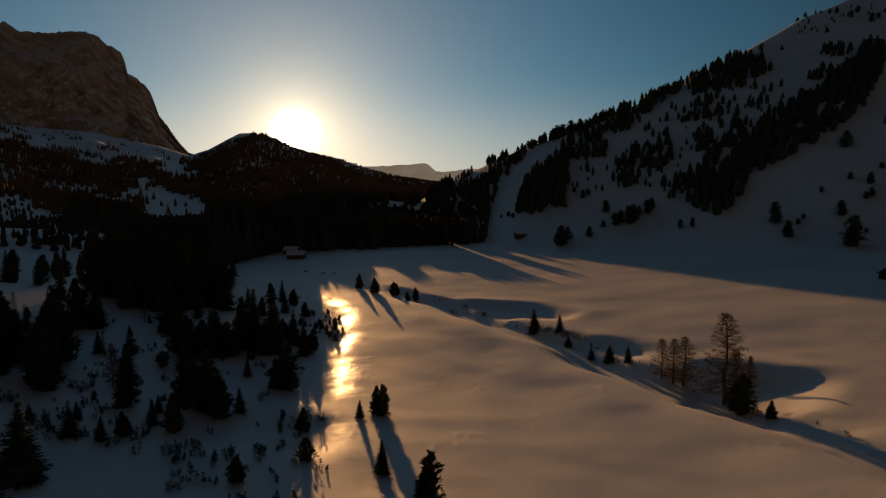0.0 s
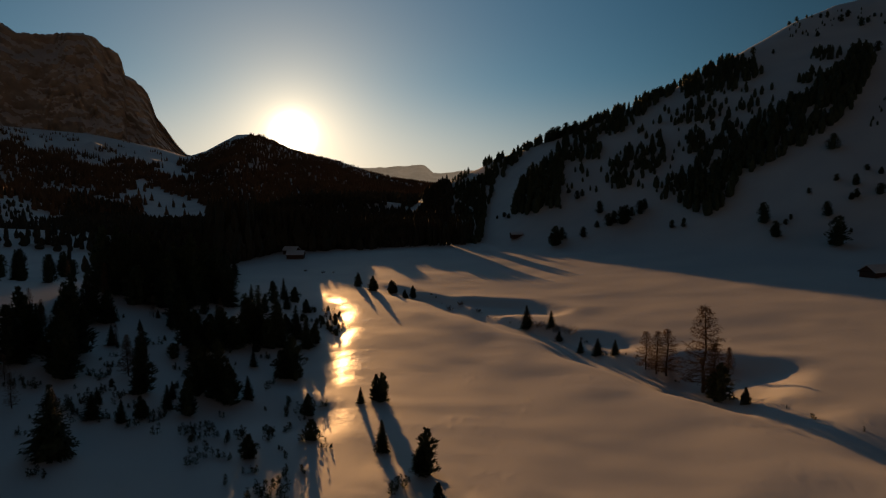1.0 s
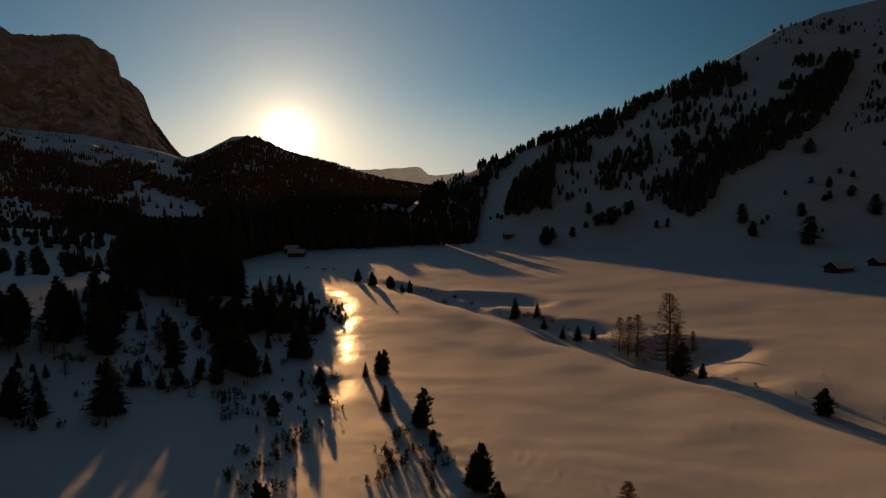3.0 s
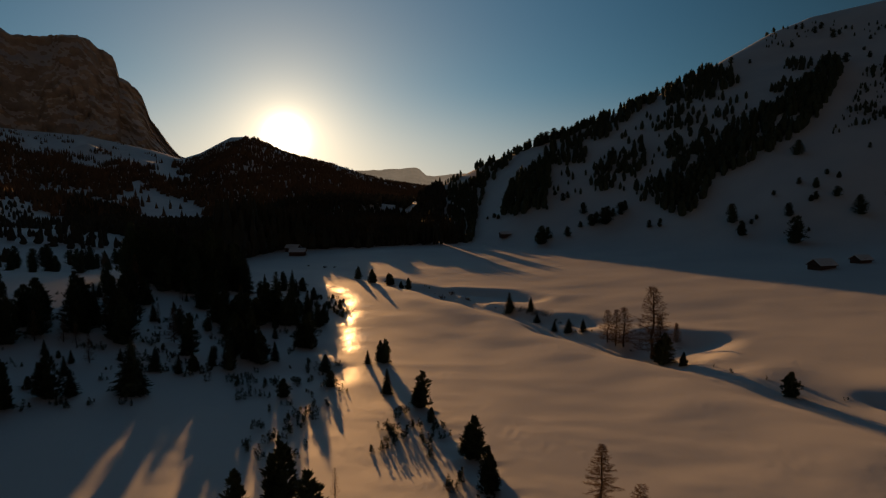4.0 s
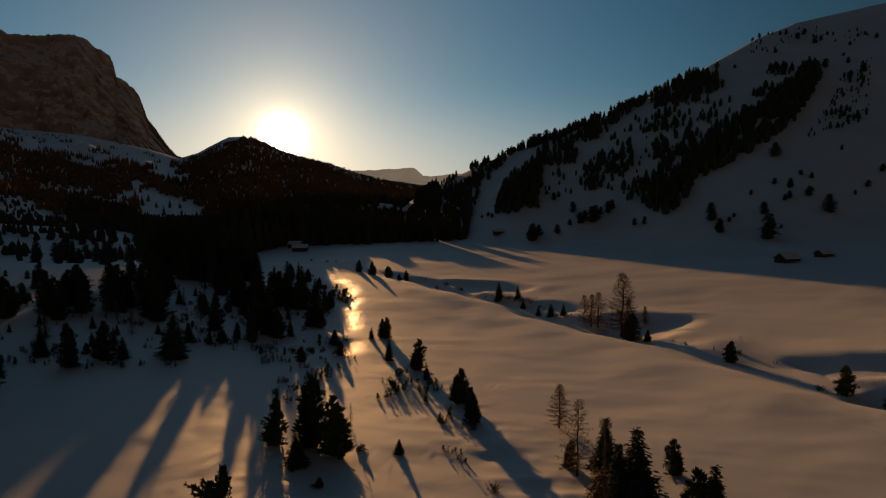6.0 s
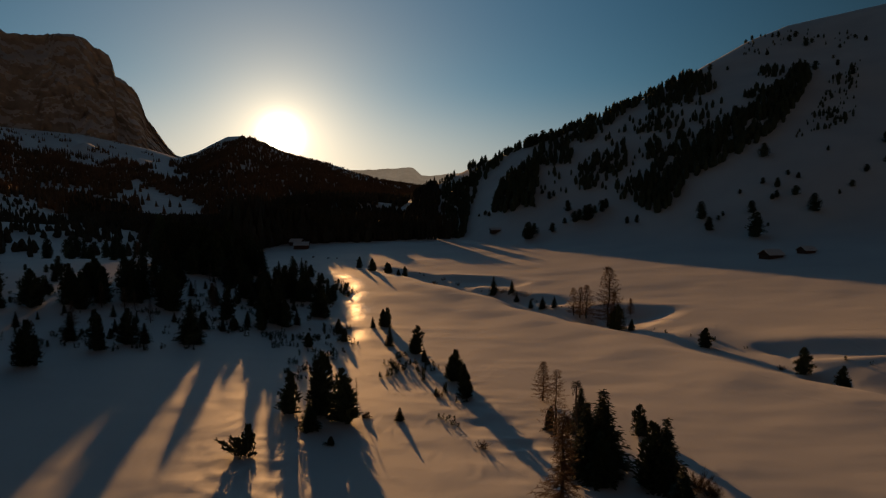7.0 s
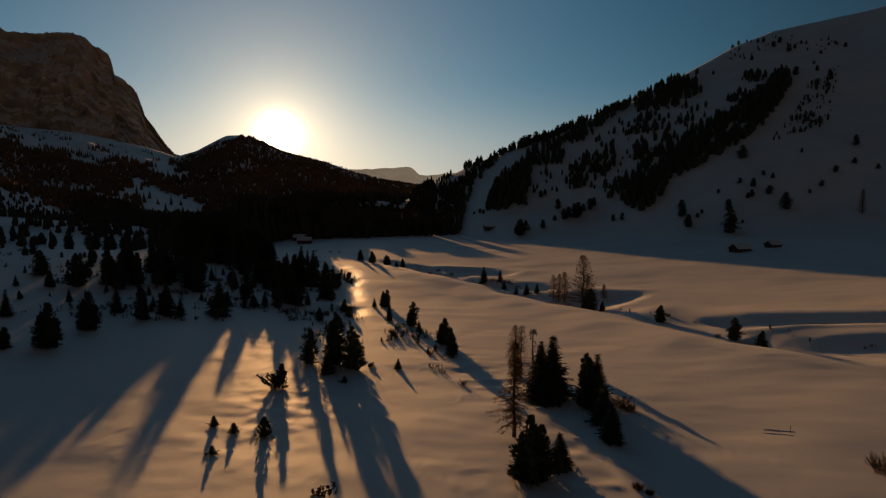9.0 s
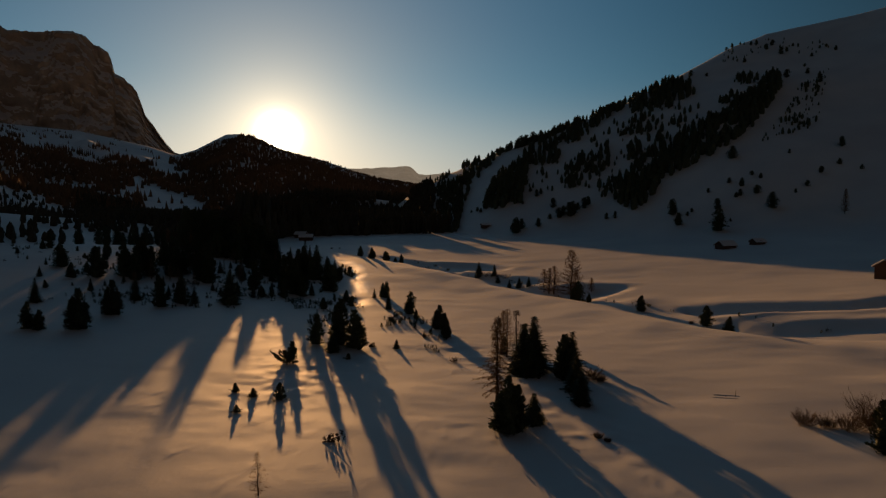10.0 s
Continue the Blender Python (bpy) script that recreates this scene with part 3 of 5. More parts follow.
def larch(seed, h, r, label, twigs=44, step=0.0056, column=False):
    """A bare winter larch: a thin stem with fine level branches and twigs, the lowest long and drooping."""
    rng = random.Random(seed)
    tree = tagged(new("larch"), label, "larch tree")
    s = Soup()
    sway = [Vector((0.012 * h * rng.uniform(-1, 1), 0.012 * h * rng.uniform(-1, 1), h * k / 6)) for k in range(7)]
    sway[0] = Vector((0, 0, -0.5))
    s.tube(sway, [h * (0.021 if column else 0.017) * (1 - k / 6.4) + 0.008 for k in range(7)], 6)
    s.mesh("trunk", BARK, tree)
    c = Soup()
    z, g = h * 0.14, 0.0
    while z < h * 0.985:
        up = z / h
        length = r * (1 - up) ** 0.85 * rng.uniform(0.6, 1.15) * (0.6 + 0.4 * ease(0.1, 0.26, up)) + 0.12
        g += 2.4 + rng.uniform(-0.5, 0.5)
        out = Vector((math.cos(g), math.sin(g), 0))
        if column:  # a narrow dense top over longer boughs on the open side
            low = 1 - ease(0.4, 0.6, up)
            length = r * (0.46 * (1 - up) ** 0.35 * rng.uniform(0.5, 1.1) + low * rng.random() ** 2 * (0.75 if out.x < -0.2 else 0.25))
        rise = rng.uniform(-0.2, 0.06) - 0.12 * (1 - up) + 0.3 * up
        foot = sway[min(5, int(up * 6))].lerp(sway[min(5, int(up * 6)) + 1], up * 6 % 1)
        foot.z = z
        pts = [foot + out * length * q + Vector((0, 0, length * (rise * q + (-0.12 if column else 0.2) * q * q * q))) for q in (0, 0.35, 0.7, 1.0)]
        thick = 0.003 * h * (1.1 - 0.7 * up)
        c.tube(pts, [thick, thick * 0.7, thick * 0.45, 0.004], 3)
        side = out.cross(Vector((0, 0, 1)))
        for j in range(int(twigs * (0.55 + 0.75 * length / r))):
            q = rng.uniform(0.12, 1.0)
            k = min(2, int(q * 3))
            p = pts[k].lerp(pts[k + 1], min(1.0, q * 3 - k))
            way = out * rng.uniform(0.3, 1.0) + side * rng.uniform(-1, 1) + Vector((0, 0, rng.uniform(-0.75, 0.2)))
            c.tuft(p, way, 0.105 * h ** 0.5 * rng.uniform(0.5, 1.7), 0.008 * h ** 0.5, rng, 0.0)
        z += h * step
    c.mesh("branchwork", LARCH, tree, "fine leafless brown branches")
    return tree


def snag(seed, h):
    rng = random.Random(seed)
    tree = tagged(new("dead_tree"), "tall dead tree stem with a flat broken top", "dead tree")
    s = Soup()
    s.tube([(0, 0, -0.5), (0.1, 0, h * 0.4), (-0.05, 0.05, h * 0.8), (0.05, 0, h)], [0.16, 0.12, 0.08, 0.04], 6)
    s.mesh("trunk", DEADWOOD, tree)
    c = Soup()
    for k in range(48):
        crown = k >= 30  # a flat broken top whose ends hang down
        z = h * (0.28 + 0.7 * k / 30) if not crown else h * rng.uniform(0.965, 1.0)
        g = rng.uniform(0, 6.3)
        length = rng.uniform(0.3, 0.75) if not crown else rng.uniform(0.45, 0.8)
        out = Vector((math.cos(g), math.sin(g), rng.uniform(-0.4, 0.0) if not crown else rng.uniform(-0.05, 0.12)))
        p = Vector((0, 0, z))
        end = p + out * length + Vector((0, 0, -0.12 if not crown else -0.3))
        c.tube([p, p + out * length * 0.65, end], [0.03, 0.022, 0.008], 3)
        for j in range(7):
            c.tuft(p.lerp(end, rng.uniform(0.3, 1)), (rng.uniform(-0.5, 0.5), rng.uniform(-0.5, 0.5), -1), rng.uniform(0.2, 0.45), 0.02, rng, 0)
    c.mesh("branchwork", DEADWOOD, tree)
    return tree


def sapling(seed, h, label, lie=0.0):
    """A little pine with its boughs down to the snow, half bent over."""
    rng = random.Random(seed)
    tree = tagged(new("young_pine"), label, "young pine")
    s = Soup()
    s.tube([(0, 0, -0.3), (0.03, 0, h * 0.5), (0.02, 0, h * 0.9)], [0.04, 0.03, 0.01], 5)
    s.mesh("trunk", BARK, tree)
    c = Soup()
    c.hull(lambda q: 0.24 * h * (1 - q) ** 0.9 + 0.02, -0.1, h * 0.85, rng, 8, 6, 0.35)
    lobes = [(rng.uniform(0, 6.3), rng.uniform(0.0, 0.7), rng.uniform(0.0, 0.5)) for _ in range(7)]
    for k in range(260):
        q = rng.random() ** 1.3
        g = rng.uniform(0, 6.3)
        swell = 1 + sum(a_ * math.exp(-(((g - lg + math.pi) % 6.2832 - math.pi) / 0.5) ** 2 - ((q - lq) / 0.15) ** 2) for lg, lq, a_ in lobes)
        rad = 0.38 * h * (1 - q) ** 0.85 * rng.uniform(0.5, 1.0) * swell
        out = Vector((math.cos(g) * (1 + lie), math.sin(g), 0))
        c.tuft(out * rad + Vector((0, 0, h * q * 0.9 - 0.05)), out + Vector((0, 0, rng.uniform(0.1, 0.9) + q)), 0.24 * h ** 0.7, 0.065 * h ** 0.7, rng)
    for k in range(4):  # low boughs that lie out on the snow
        g = rng.uniform(0, 6.3)
        out = Vector((math.cos(g) * (1 + 1.5 * lie), math.sin(g), rng.uniform(0.0, 0.14)))
        length = h * rng.uniform(0.45, 0.9)
        p = Vector((0, 0, 0.1 * h))
        c.tube([p, p + out * length], [0.02, 0.006], 3)
        for j in range(16):
            c.tuft(p + out * length * rng.uniform(0.3, 1), out + Vector((rng.uniform(-0.6, 0.6), rng.uniform(-0.6, 0.6), rng.uniform(0, 0.6))), 0.2, 0.05, rng)
    c.mesh("crown", PINE, tree)
    return tree


def bent_pine(seed, h):
    """A wind-torn pine: a leaning ragged crown and long limbs swept out to one side."""
    tree = tagged(new("pine"), "ragged pine with long broken limbs lying on the snow", "pine tree")
    rng = random.Random(seed)
    s = Soup()
    s.tube([(-0.05, 0, -0.6), (0, 0, h * 0.25), (0.12 * h, 0.02, h * 0.6), (0.17 * h, 0.05, h * 0.92)], [0.11, 0.1, 0.06, 0.015], 6)
    s.mesh("trunk", BARK, tree)
    crown = Soup()

    def spray(base, tip, count, wide, long):
        for j in range(count):
            q = rng.uniform(0.1, 1.0)
            spread = wide * (1.1 - 0.75 * q)
            p = base.lerp(tip, q) + Vector((rng.gauss(0, spread), rng.gauss(0, spread), rng.gauss(0, spread * 0.5)))
            way = (tip - base).normalized() + Vector((rng.uniform(-1, 1), rng.uniform(-1, 1), rng.uniform(-0.2, 1.0)))
            crown.tuft(p, way, long * rng.uniform(0.6, 1.2), 0.09, rng)

    spray(Vector((0, 0, 0.08 * h)), Vector((0.12 * h, 0.05, h)), 800, 0.1 * h, 0.36)
    spray(Vector((0.1 * h, 0, 0.25 * h)), Vector((0.24 * h, 0.1, 0.72 * h)), 200, 0.07 * h, 0.34)
    spray(Vector((0, 0, 0.1 * h)), Vector((-0.22 * h, -0.05, 0.62 * h)), 320, 0.11 * h, 0.38)
    spray(Vector((0, 0, 0.1 * h)), Vector((-0.5 * h, 0.1, 0.3 * h)), 170, 0.07 * h, 0.32)
    spray(Vector((0.05 * h, 0, 0.12 * h)), Vector((0.3 * h, -0.1, 0.2 * h)), 140, 0.06 * h, 0.32)
    crown.mesh("crown", PINE, tree)
    for k in range(8):
        s = Soup()
        length = h * rng.uniform(0.4, 0.8)
        way = Vector((-1, rng.uniform(-0.5, 0.5), rng.uniform(-0.05, 0.4))).normalized()
        p = Vector((0, 0, h * rng.uniform(0.12, 0.42)))
        sag = rng.uniform(0.02, 0.08) * h
        pts = [p + way * length * q + Vector((0, 0, -sag * math.sin(q * 3.1) + 0.06 * h * q * q)) for q in (0, 0.3, 0.6, 0.85, 1.0)]
        s.tube(pts, [0.055, 0.045, 0.032, 0.022, 0.008], 4)
        for j in range(55):
            n = rng.choice((1, 2, 2, 3, 3, 3))
            q = pts[n].lerp(pts[n + 1] if n < 4 else pts[4], rng.random())
            s.tuft(q, way + Vector((rng.uniform(-0.6, 0.6), rng.uniform(-0.9, 0.9), rng.uniform(-0.3, 1.1))), rng.uniform(0.22, 0.5), 0.08, rng)
        s.mesh("limb", PINE, tree, "broken limb with needles")
    return tree


def fallen_branch(seed, length):
    rng = random.Random(seed)
    thing = tagged(new("fallen_branch"), "dead broken branch with spiky twigs lying on the snow", "branch")
    s = Soup()
    spine = [Vector((length * (q - 0.5), 0.1 * math.sin(q * 4), 0.04 + 0.3 * length * q ** 1.3)) for q in (0, 0.25, 0.5, 0.75, 1.0)]
    s.tube(spine, [0.08, 0.07, 0.055, 0.04, 0.015], 5)
    s.mesh("stem", BARK, thing)
    for k in range(34):
        t = Soup()
        n = rng.randint(0, 3)
        p = spine[n].lerp(spine[n + 1], rng.random())
        way = Vector((rng.uniform(-0.5, 0.5), rng.uniform(-0.7, 0.7), rng.choice((-0.7, -0.4, 0.5, 0.9, 1.0)))).normalized()
        reach = rng.uniform(0.2, 0.5)
        if p.z + way.z * reach < 0.02:
            reach = max(0.15, (p.z - 0.02) / -way.z)
        t.tube([p, p + way * reach * 0.6, p + way * reach], [0.025, 0.018, 0.006], 3)
        for j in range(12):
            t.tuft(p + way * reach * rng.uniform(0.15, 1.0), way + Vector((rng.uniform(-1, 1), rng.uniform(-1, 1), rng.uniform(-0.6, 0.4))), 0.26, 0.05, rng)
        t.mesh("twig", BARK, thing)
    return thing


def bush(seed, h, label, stems=85):
    rng = random.Random(seed)
    thing = tagged(new("bush"), label, "bush")
    c = Soup()
    for k in range(stems):
        g = rng.uniform(0, 6.3)
        out = Vector((math.cos(g), math.sin(g), rng.uniform(0.5, 1.8))).normalized()
        length = h * rng.uniform(0.6, 1.15)
        p = Vector((rng.uniform(-0.4, 0.4) * h, rng.uniform(-0.4, 0.4) * h, -0.1))
        c.tube([p, p + out * length * 0.5, p + out * length + Vector((0, 0, 0.08 * h))], [0.016, 0.01, 0.004], 3)
        for j in range(34):
            q = rng.uniform(0.3, 1)
            c.tuft(p + out * length * q, out + Vector((rng.uniform(-1, 1), rng.uniform(-1, 1), rng.uniform(-0.4, 0.7))), h * rng.uniform(0.1, 0.26), 0.009, rng, 0)
    c.mesh("branchwork", TWIG, thing)
    return thing


def shrub(seed):
    """A creeping dwarf pine: a few dense leaders that rise out of the snow from one root."""
    rng = random.Random(seed)
    c = Soup()
    line = rng.uniform(0, 3.1)
    for k in range(rng.randint(2, 5)):
        g = line + rng.choice((0, math.pi)) + rng.uniform(-0.5, 0.5)
        far = 0.06 if k == 0 else rng.uniform(0.25, 0.9)
        tall = rng.uniform(0.55, 1.15) * (1.1 if k == 0 else 0.85)
        foot = Vector((math.cos(g) * far, math.sin(g) * far, 0.0))
        lean = Vector((rng.uniform(-0.25, 0.25), rng.uniform(-0.25, 0.25), 1))
        c.tube([(0, 0, -0.1), foot * 0.7, foot + lean * tall * 0.4, foot + lean * tall], [0.035, 0.03, 0.02, 0.008], 3)
        wide = rng.uniform(0.2, 0.34) * tall
        for j in range(46):
            q = rng.random() ** 1.1
            h = rng.uniform(0, 6.3)
            out = Vector((math.cos(h), math.sin(h), 0))
            p = foot + lean * tall * q + out * wide * (1 - q) ** 0.7 * rng.uniform(0.2, 0.9)
            c.tuft(p, out + Vector((0, 0, rng.uniform(0.1, 1.2))), rng.uniform(0.13, 0.24), 0.05, rng)
    ob = c.mesh("dwarf_pine", PINE)
    return tagged(ob, "dark dwarf pine tips sticking out of the snow", "shrub", "dwarf pines in the snow")


def put(first, x, y, turn, scale, sink=0.15, wide=None):
    w = scale if wide is None else wide
    m = Matrix.Translation((x, y, at(x, y) - sink)) @ pose(0, 0, 0, 0, 0, turn) @ Matrix.Diagonal((w, w, scale, 1))
    return copy_thing(first, m)


# places: x, y, tree height
PINES_NEAR = [
    (22.8, 49.6, 3.8), (13.4, 52, 3.1), (42.4, 7.6, 5.1),
    (55.8, 74.8, 4.4), (56.7, 66.9, 3.6), (3.1, 74.2, 5.0), (4, 65.7, 4.8),
]
PINES_STREAM = [
    (49.8, 95.5, 3.9), (41.6, 123.8, 6.3), (41, 125, 4.6), (43.7, 119.8, 2.8),
]
PINES_WOOD = [
    (-66.3, 57.8, 4.7), (-63.9, 57.2, 3.6), (-58.6, 59.5, 7.4), (-59.4, 72.2, 7.1), (-83.2, 89.6, 2), (-94.7, 114.6, 6.4),
    (-85, 102.7, 3.9), (-86, 111, 2.8), (-83.9, 112.9, 4.9), (-117, 142.9, 2.8), (-117.9, 148.2, 1.7), (-3.3, 92.2, 5.4),
    (-1.9, 86, 2.1), (-10.8, 117.2, 4.6), (-11.8, 117.9, 4.1), (-55.2, 82.5, 7.1), (-52.8, 88.1, 6.5), (-44.6, 113.9, 7.7),
    (-40.2, 104.4, 3.1), (-35.5, 107.5, 5.2), (-37.6, 117, 7.9), (-34.4, 115.7, 8.9), (-32.3, 113.8, 6.1),
]
PINES_WOOD_EDGE = [
    (-47.9, 140, 7.3), (-50, 140.4, 9.1), (-41, 148.9, 9.2), (-36.4, 147.1, 6.3), (-29, 128.9, 5), (-27.3, 129.6, 7.5),
    (-29, 154.5, 4.4), (-20.6, 112, 3.3), (-23.4, 95.3, 2.9), (-72.7, 109.2, 7.9), (-77.6, 120.7, 8.1), (-79.5, 126.7, 8.4),
    (-71.5, 128.4, 9.2), (-69.2, 126.5, 7.2), (-59.9, 118.3, 4.2), (-77.3, 135.8, 9), (-71.7, 140, 8), (-72.6, 149, 9.9),
    (-69.9, 150.8, 7.1), (-71.9, 173.4, 9.8), (-66.9, 170.9, 12.1), (-66.5, 178.7, 10.1), (-74.1, 171.1, 9.7),
]
SPRUCES_NEAR = [
    (14.6, 39.6, 7.3), (16.3, 40.4, 8.2), (16.7, 51.4, 5.4), (20.8, 36.2, 6.7), (19.5, 25.4, 4.3), (20.1, 30.4, 4.6), (13, 18.9, 3.5), (15.4, 37.8, 5.0), (-14.1, 51.6, 3.7),
    (-4.1, 55.6, 1.7),
]
SPRUCES_STREAM = [
    (17.8, 178.5, 5.9), (23.1, 174.3, 4.1), (23.7, 166.4, 2.6), (26.4, 156.2, 3), (29.1, 152.5, 3.6), (31.7, 149.1, 3.1),
    (-32, 234.3, 5), (-25.9, 225.2, 5.1), (-20.3, 228.7, 4.7), (-15.4, 222.4, 2.9), (-12.9, 223, 4.2), (-19.6, 229.8, 4.1),
]
SPRUCES_WOOD = [
    (-77.3, 77.1, 5.1), (-74.4, 91.7, 3), (-115.7, 129.6, 2.3), (-8.8, 98.6, 4), (-13.8, 115.7, 2.6), (-62.1, 87, 5.1),
    (-50.6, 89.4, 3.8), (-43.6, 92.2, 7.9), (-45.5, 102.9, 3.7), (-51.6, 127, 4.6), (-38.8, 108.8, 3.5), (-30.4, 116.3, 3.6),
    (-61.2, 184.7, 8.7), (-39.1, 149.8, 12.1), (-35.4, 149.1, 11.5), (-29.7, 149.8, 7.1), (-33.5, 156.9, 7.5), (-81.6, 121.5, 6.4),
    (-68.3, 127, 8.5), (-61, 135.7, 3.9), (-70.6, 197.7, 11.1), (-85.7, 118.4, 4.5),
]
LARCHES = [
    (13.6, 49.8, 8.1), (-10.4, 63.7, 3.1), (-11.7, 2.1, 3.9), (-50.1, 120.4, 6.9), (-66, 113.1, 4.9),
    (-63.7, 112.9, 4.1), (-56.2, 103.7, 5), (-65.7, 93.7, 5.5), (35, 140.1, 7.6), (36.1, 137.4, 8.3), (37.2, 135.4, 8.9),
    (40.5, 127.7, 15.2), (41.2, 125.5, 9.5), (48.4, 136.3, 4.6),
]
YOUNG = [
    (-10.9, 47.1, 1), (-19.6, 27.6, 1.15), (-16.3, 27.2, 2.1), (-22.4, 29.6, 1.2), (-19.8, 21.9, 0.9),
    (-17.9, 101.8, 2.8), (-57, 90.4, 1.8),
]
PINES_MEADOW_EDGE = [
    (102, 319, 4.1), (106, 315, 4.6), (130, 290, 9.3), (128, 276, 6.9), (135, 282, 2.6), (138, 284, 2.4),
    (148, 276, 6.3), (139, 254, 11.3), (148, 261, 1.9), (151, 295, 2.7), (162, 294, 3.2), (165, 286, 5),
    (161, 279, 3.8), (159, 279, 3.1), (173, 292, 2.7), (175, 286, 3.1), (168, 275, 4.8), (168, 260, 8.4),
    (182, 265, 2.4), (198, 301, 2.7), (174, 318, 7.8),
]
PINES_SLOPE = [
    (52, 343, 10.4), (56, 348, 7.1), (66, 343, 5.7), (74, 348, 3.8), (79, 363, 7), (79, 345, 7),
    (82, 346, 6.7), (85, 342, 9.4), (87, 342, 9.4), (91, 346, 5.1), (95, 345, 7.3), (98, 348, 5.7),
    (62, 387, 2.8), (29, 432, 2.4), (33, 424, 3.5), (35, 416, 3.4), (72, 389, 5.3), (75, 390, 4.3),
]
PINES_CREST = [
    (69, 400, 3.6), (206, 504, 4.5), (216, 488, 5.2), (224, 475, 3.4), (259, 484, 4.3), (274, 502, 2.2),
    (273, 549, 3.8), (275, 542, 4.3), (288, 482, 6.4), (294, 484, 4.3), (303, 491, 3), (294, 507, 5.3),
    (286, 502, 5.7), (287, 521, 4.6), (283, 523, 4.1), (300, 458, 3.2), (316, 466, 2.9), (312, 468, 2.9),
    (316, 453, 4), (285, 441, 2.7), (261, 422, 6.7), (277, 423, 4.5), (272, 398, 6),
]

PINE_LABELS = ("dense dark stone pine standing in the snow", "rounded dark-green stone pine with a ragged crown", "narrow dark stone pine on open snow")
SPRUCE_LABEL = "pointed dark-green spruce with drooping boughs in snow"
LARCH_LABEL = "bare brown winter larch with fine branches"

rng = random.Random(5)
pines = [stone_pine(100 + k, 8.0, r, PINE_LABELS[k % 3]) for k, r in enumerate((1.75, 2.0, 1.6, 2.15, 1.85, 1.5))]
far_pines = [stone_pine(140 + k, 8.0, r, PINE_LABELS[k % 3], sparse=True, blunt=1.55) for k, r in enumerate((1.8, 2.1, 1.6, 2.0))]
spruces = [spruce(200 + k, 8.0, r, SPRUCE_LABEL) for k, r in enumerate((2.3, 2.6, 2.05, 2.4))]
near_spruces = [spruce(220 + k, 8.0, r, SPRUCE_LABEL, True) for k, r in enumerate((1.9, 2.2, 2.0))]
fir = spruce(250, 8.0, 3.1, "broad dark fir with boughs down to the snow", True)
larches = [larch(300 + k, 10.0, r, LARCH_LABEL) for k, r in enumerate((3.0, 2.5, 3.2))]
thin_larches = [larch(320 + k, 10.0, r, "slight bare larch with thin level branches", 34, 0.0085) for k, r in enumerate((2.6, 3.2))]
bare_larches = [larch(360 + k, 10.0, r, "slight bare young larch with few branches", 11, 0.008) for k, r in enumerate((2.3, 2.0))]
mid_larches = [larch(340 + k, 10.0, r, LARCH_LABEL, 42) for k, r in enumerate((3.0, 3.3))]
tall_larch = larch(370, 10.0, 2.7, "tall dark-stemmed larch with a dense top and long low boughs", 40, 0.0042, True)
moulds = [tall_larch] + near_spruces + bare_larches + mid_larches + thin_larches + pines + far_pines + spruces + [fir] + larches


def grow(kinds, rows, high, group, stretch=1.0):
    for x, y, h in rows:
        k = rng.randrange(len(kinds))
        s = h / high
        # small trees are broader for their height
        tagged(put(kinds[k], x, y, rng.uniform(0, 360), s, 0.1 + 0.035 * h, s * stretch * rng.uniform(0.9, 1.12) * (1.0 if h > 4 else 1.12)), group=group)


grow(pines, PINES_NEAR, 8.0, "pines on the near snowfield", 0.95)
grow(pines[5:], [(-13.6, 57, 8.3)], 8.0, "pines on the near snowfield", 0.98)
grow(pines[2:3], [(-10.9, 54.8, 6.8)], 8.0, "pines on the near snowfield", 1.18)
grow(pines, [(-17.6, 57.3, 5.5)], 8.0, "pines on the near snowfield", 1.1)
grow(pines, [(9.9, 16.1, 6.3)], 8.0, "pines on the near snowfield", 1.05)
grow(pines, [(11.0, 17.2, 5.0), (9.3, 16.9, 4.4)], 8.0, "pines on the near snowfield", 0.95)
grow(pines, [(19.9, 37.0, 6.2)], 8.0, "pines on the near snowfield", 1.0)
bent_pine(420, 3.5).matrix_basis = Matrix.Translation((-19, 43.8, at(-19, 43.8) - 0.5))
grow(pines, PINES_STREAM, 8.0, "pines along the stream", 0.95)
grow(pines, PINES_WOOD + PINES_WOOD_EDGE, 8.0, "pines of the valley wood", 0.98)
grow(near_spruces, SPRUCES_NEAR, 8.0, "spruces on the near snowfield", 1.5)
grow(spruces, [q for q in SPRUCES_STREAM if q[0] > 0], 8.0, "spruces along the stream", 1.25)
grow(pines, [q for q in SPRUCES_STREAM if q[0] < 0], 8.0, "pines along the stream", 1.2)
grow([spruces[0], spruces[1]], [q for q in SPRUCES_WOOD if q[0] != -43.6], 8.0, "spruces of the valley wood", 0.98)
grow([fir], [q for q in SPRUCES_WOOD if q[0] == -43.6], 7.6, "spruces of the valley wood", 1.08)
grow(larches, [q for q in LARCHES if q[2] > 5.3 and q[0] < 9], 10.0, "larches of the valley", 1.0)
grow(bare_larches, [q for q in LARCHES if q[0] in (-10.4, -11.7)], 10.0, "larches of the valley", 1.0)
grow(thin_larches, [q for q in LARCHES if (q[2] <= 5.3 and q[0] not in (-10.4, -11.7)) or 10 < q[0] < 30], 10.0, "larches of the valley", 1.0)
tagged(put(tall_larch, 9.8, 26.9, 0, 1.06, 0.3, 1.06), group="larches of the valley")
grow(mid_larches, [q for q in LARCHES if q[0] > 30], 10.0, "larches of the valley", 1.2)
grow(larches[2:], [(14.5, 63.9, 5.7)], 10.0, "larches of the valley", 1.25)
grow(far_pines, PINES_MEADOW_EDGE, 8.0, "pines at the foot of the hill", 1.25)
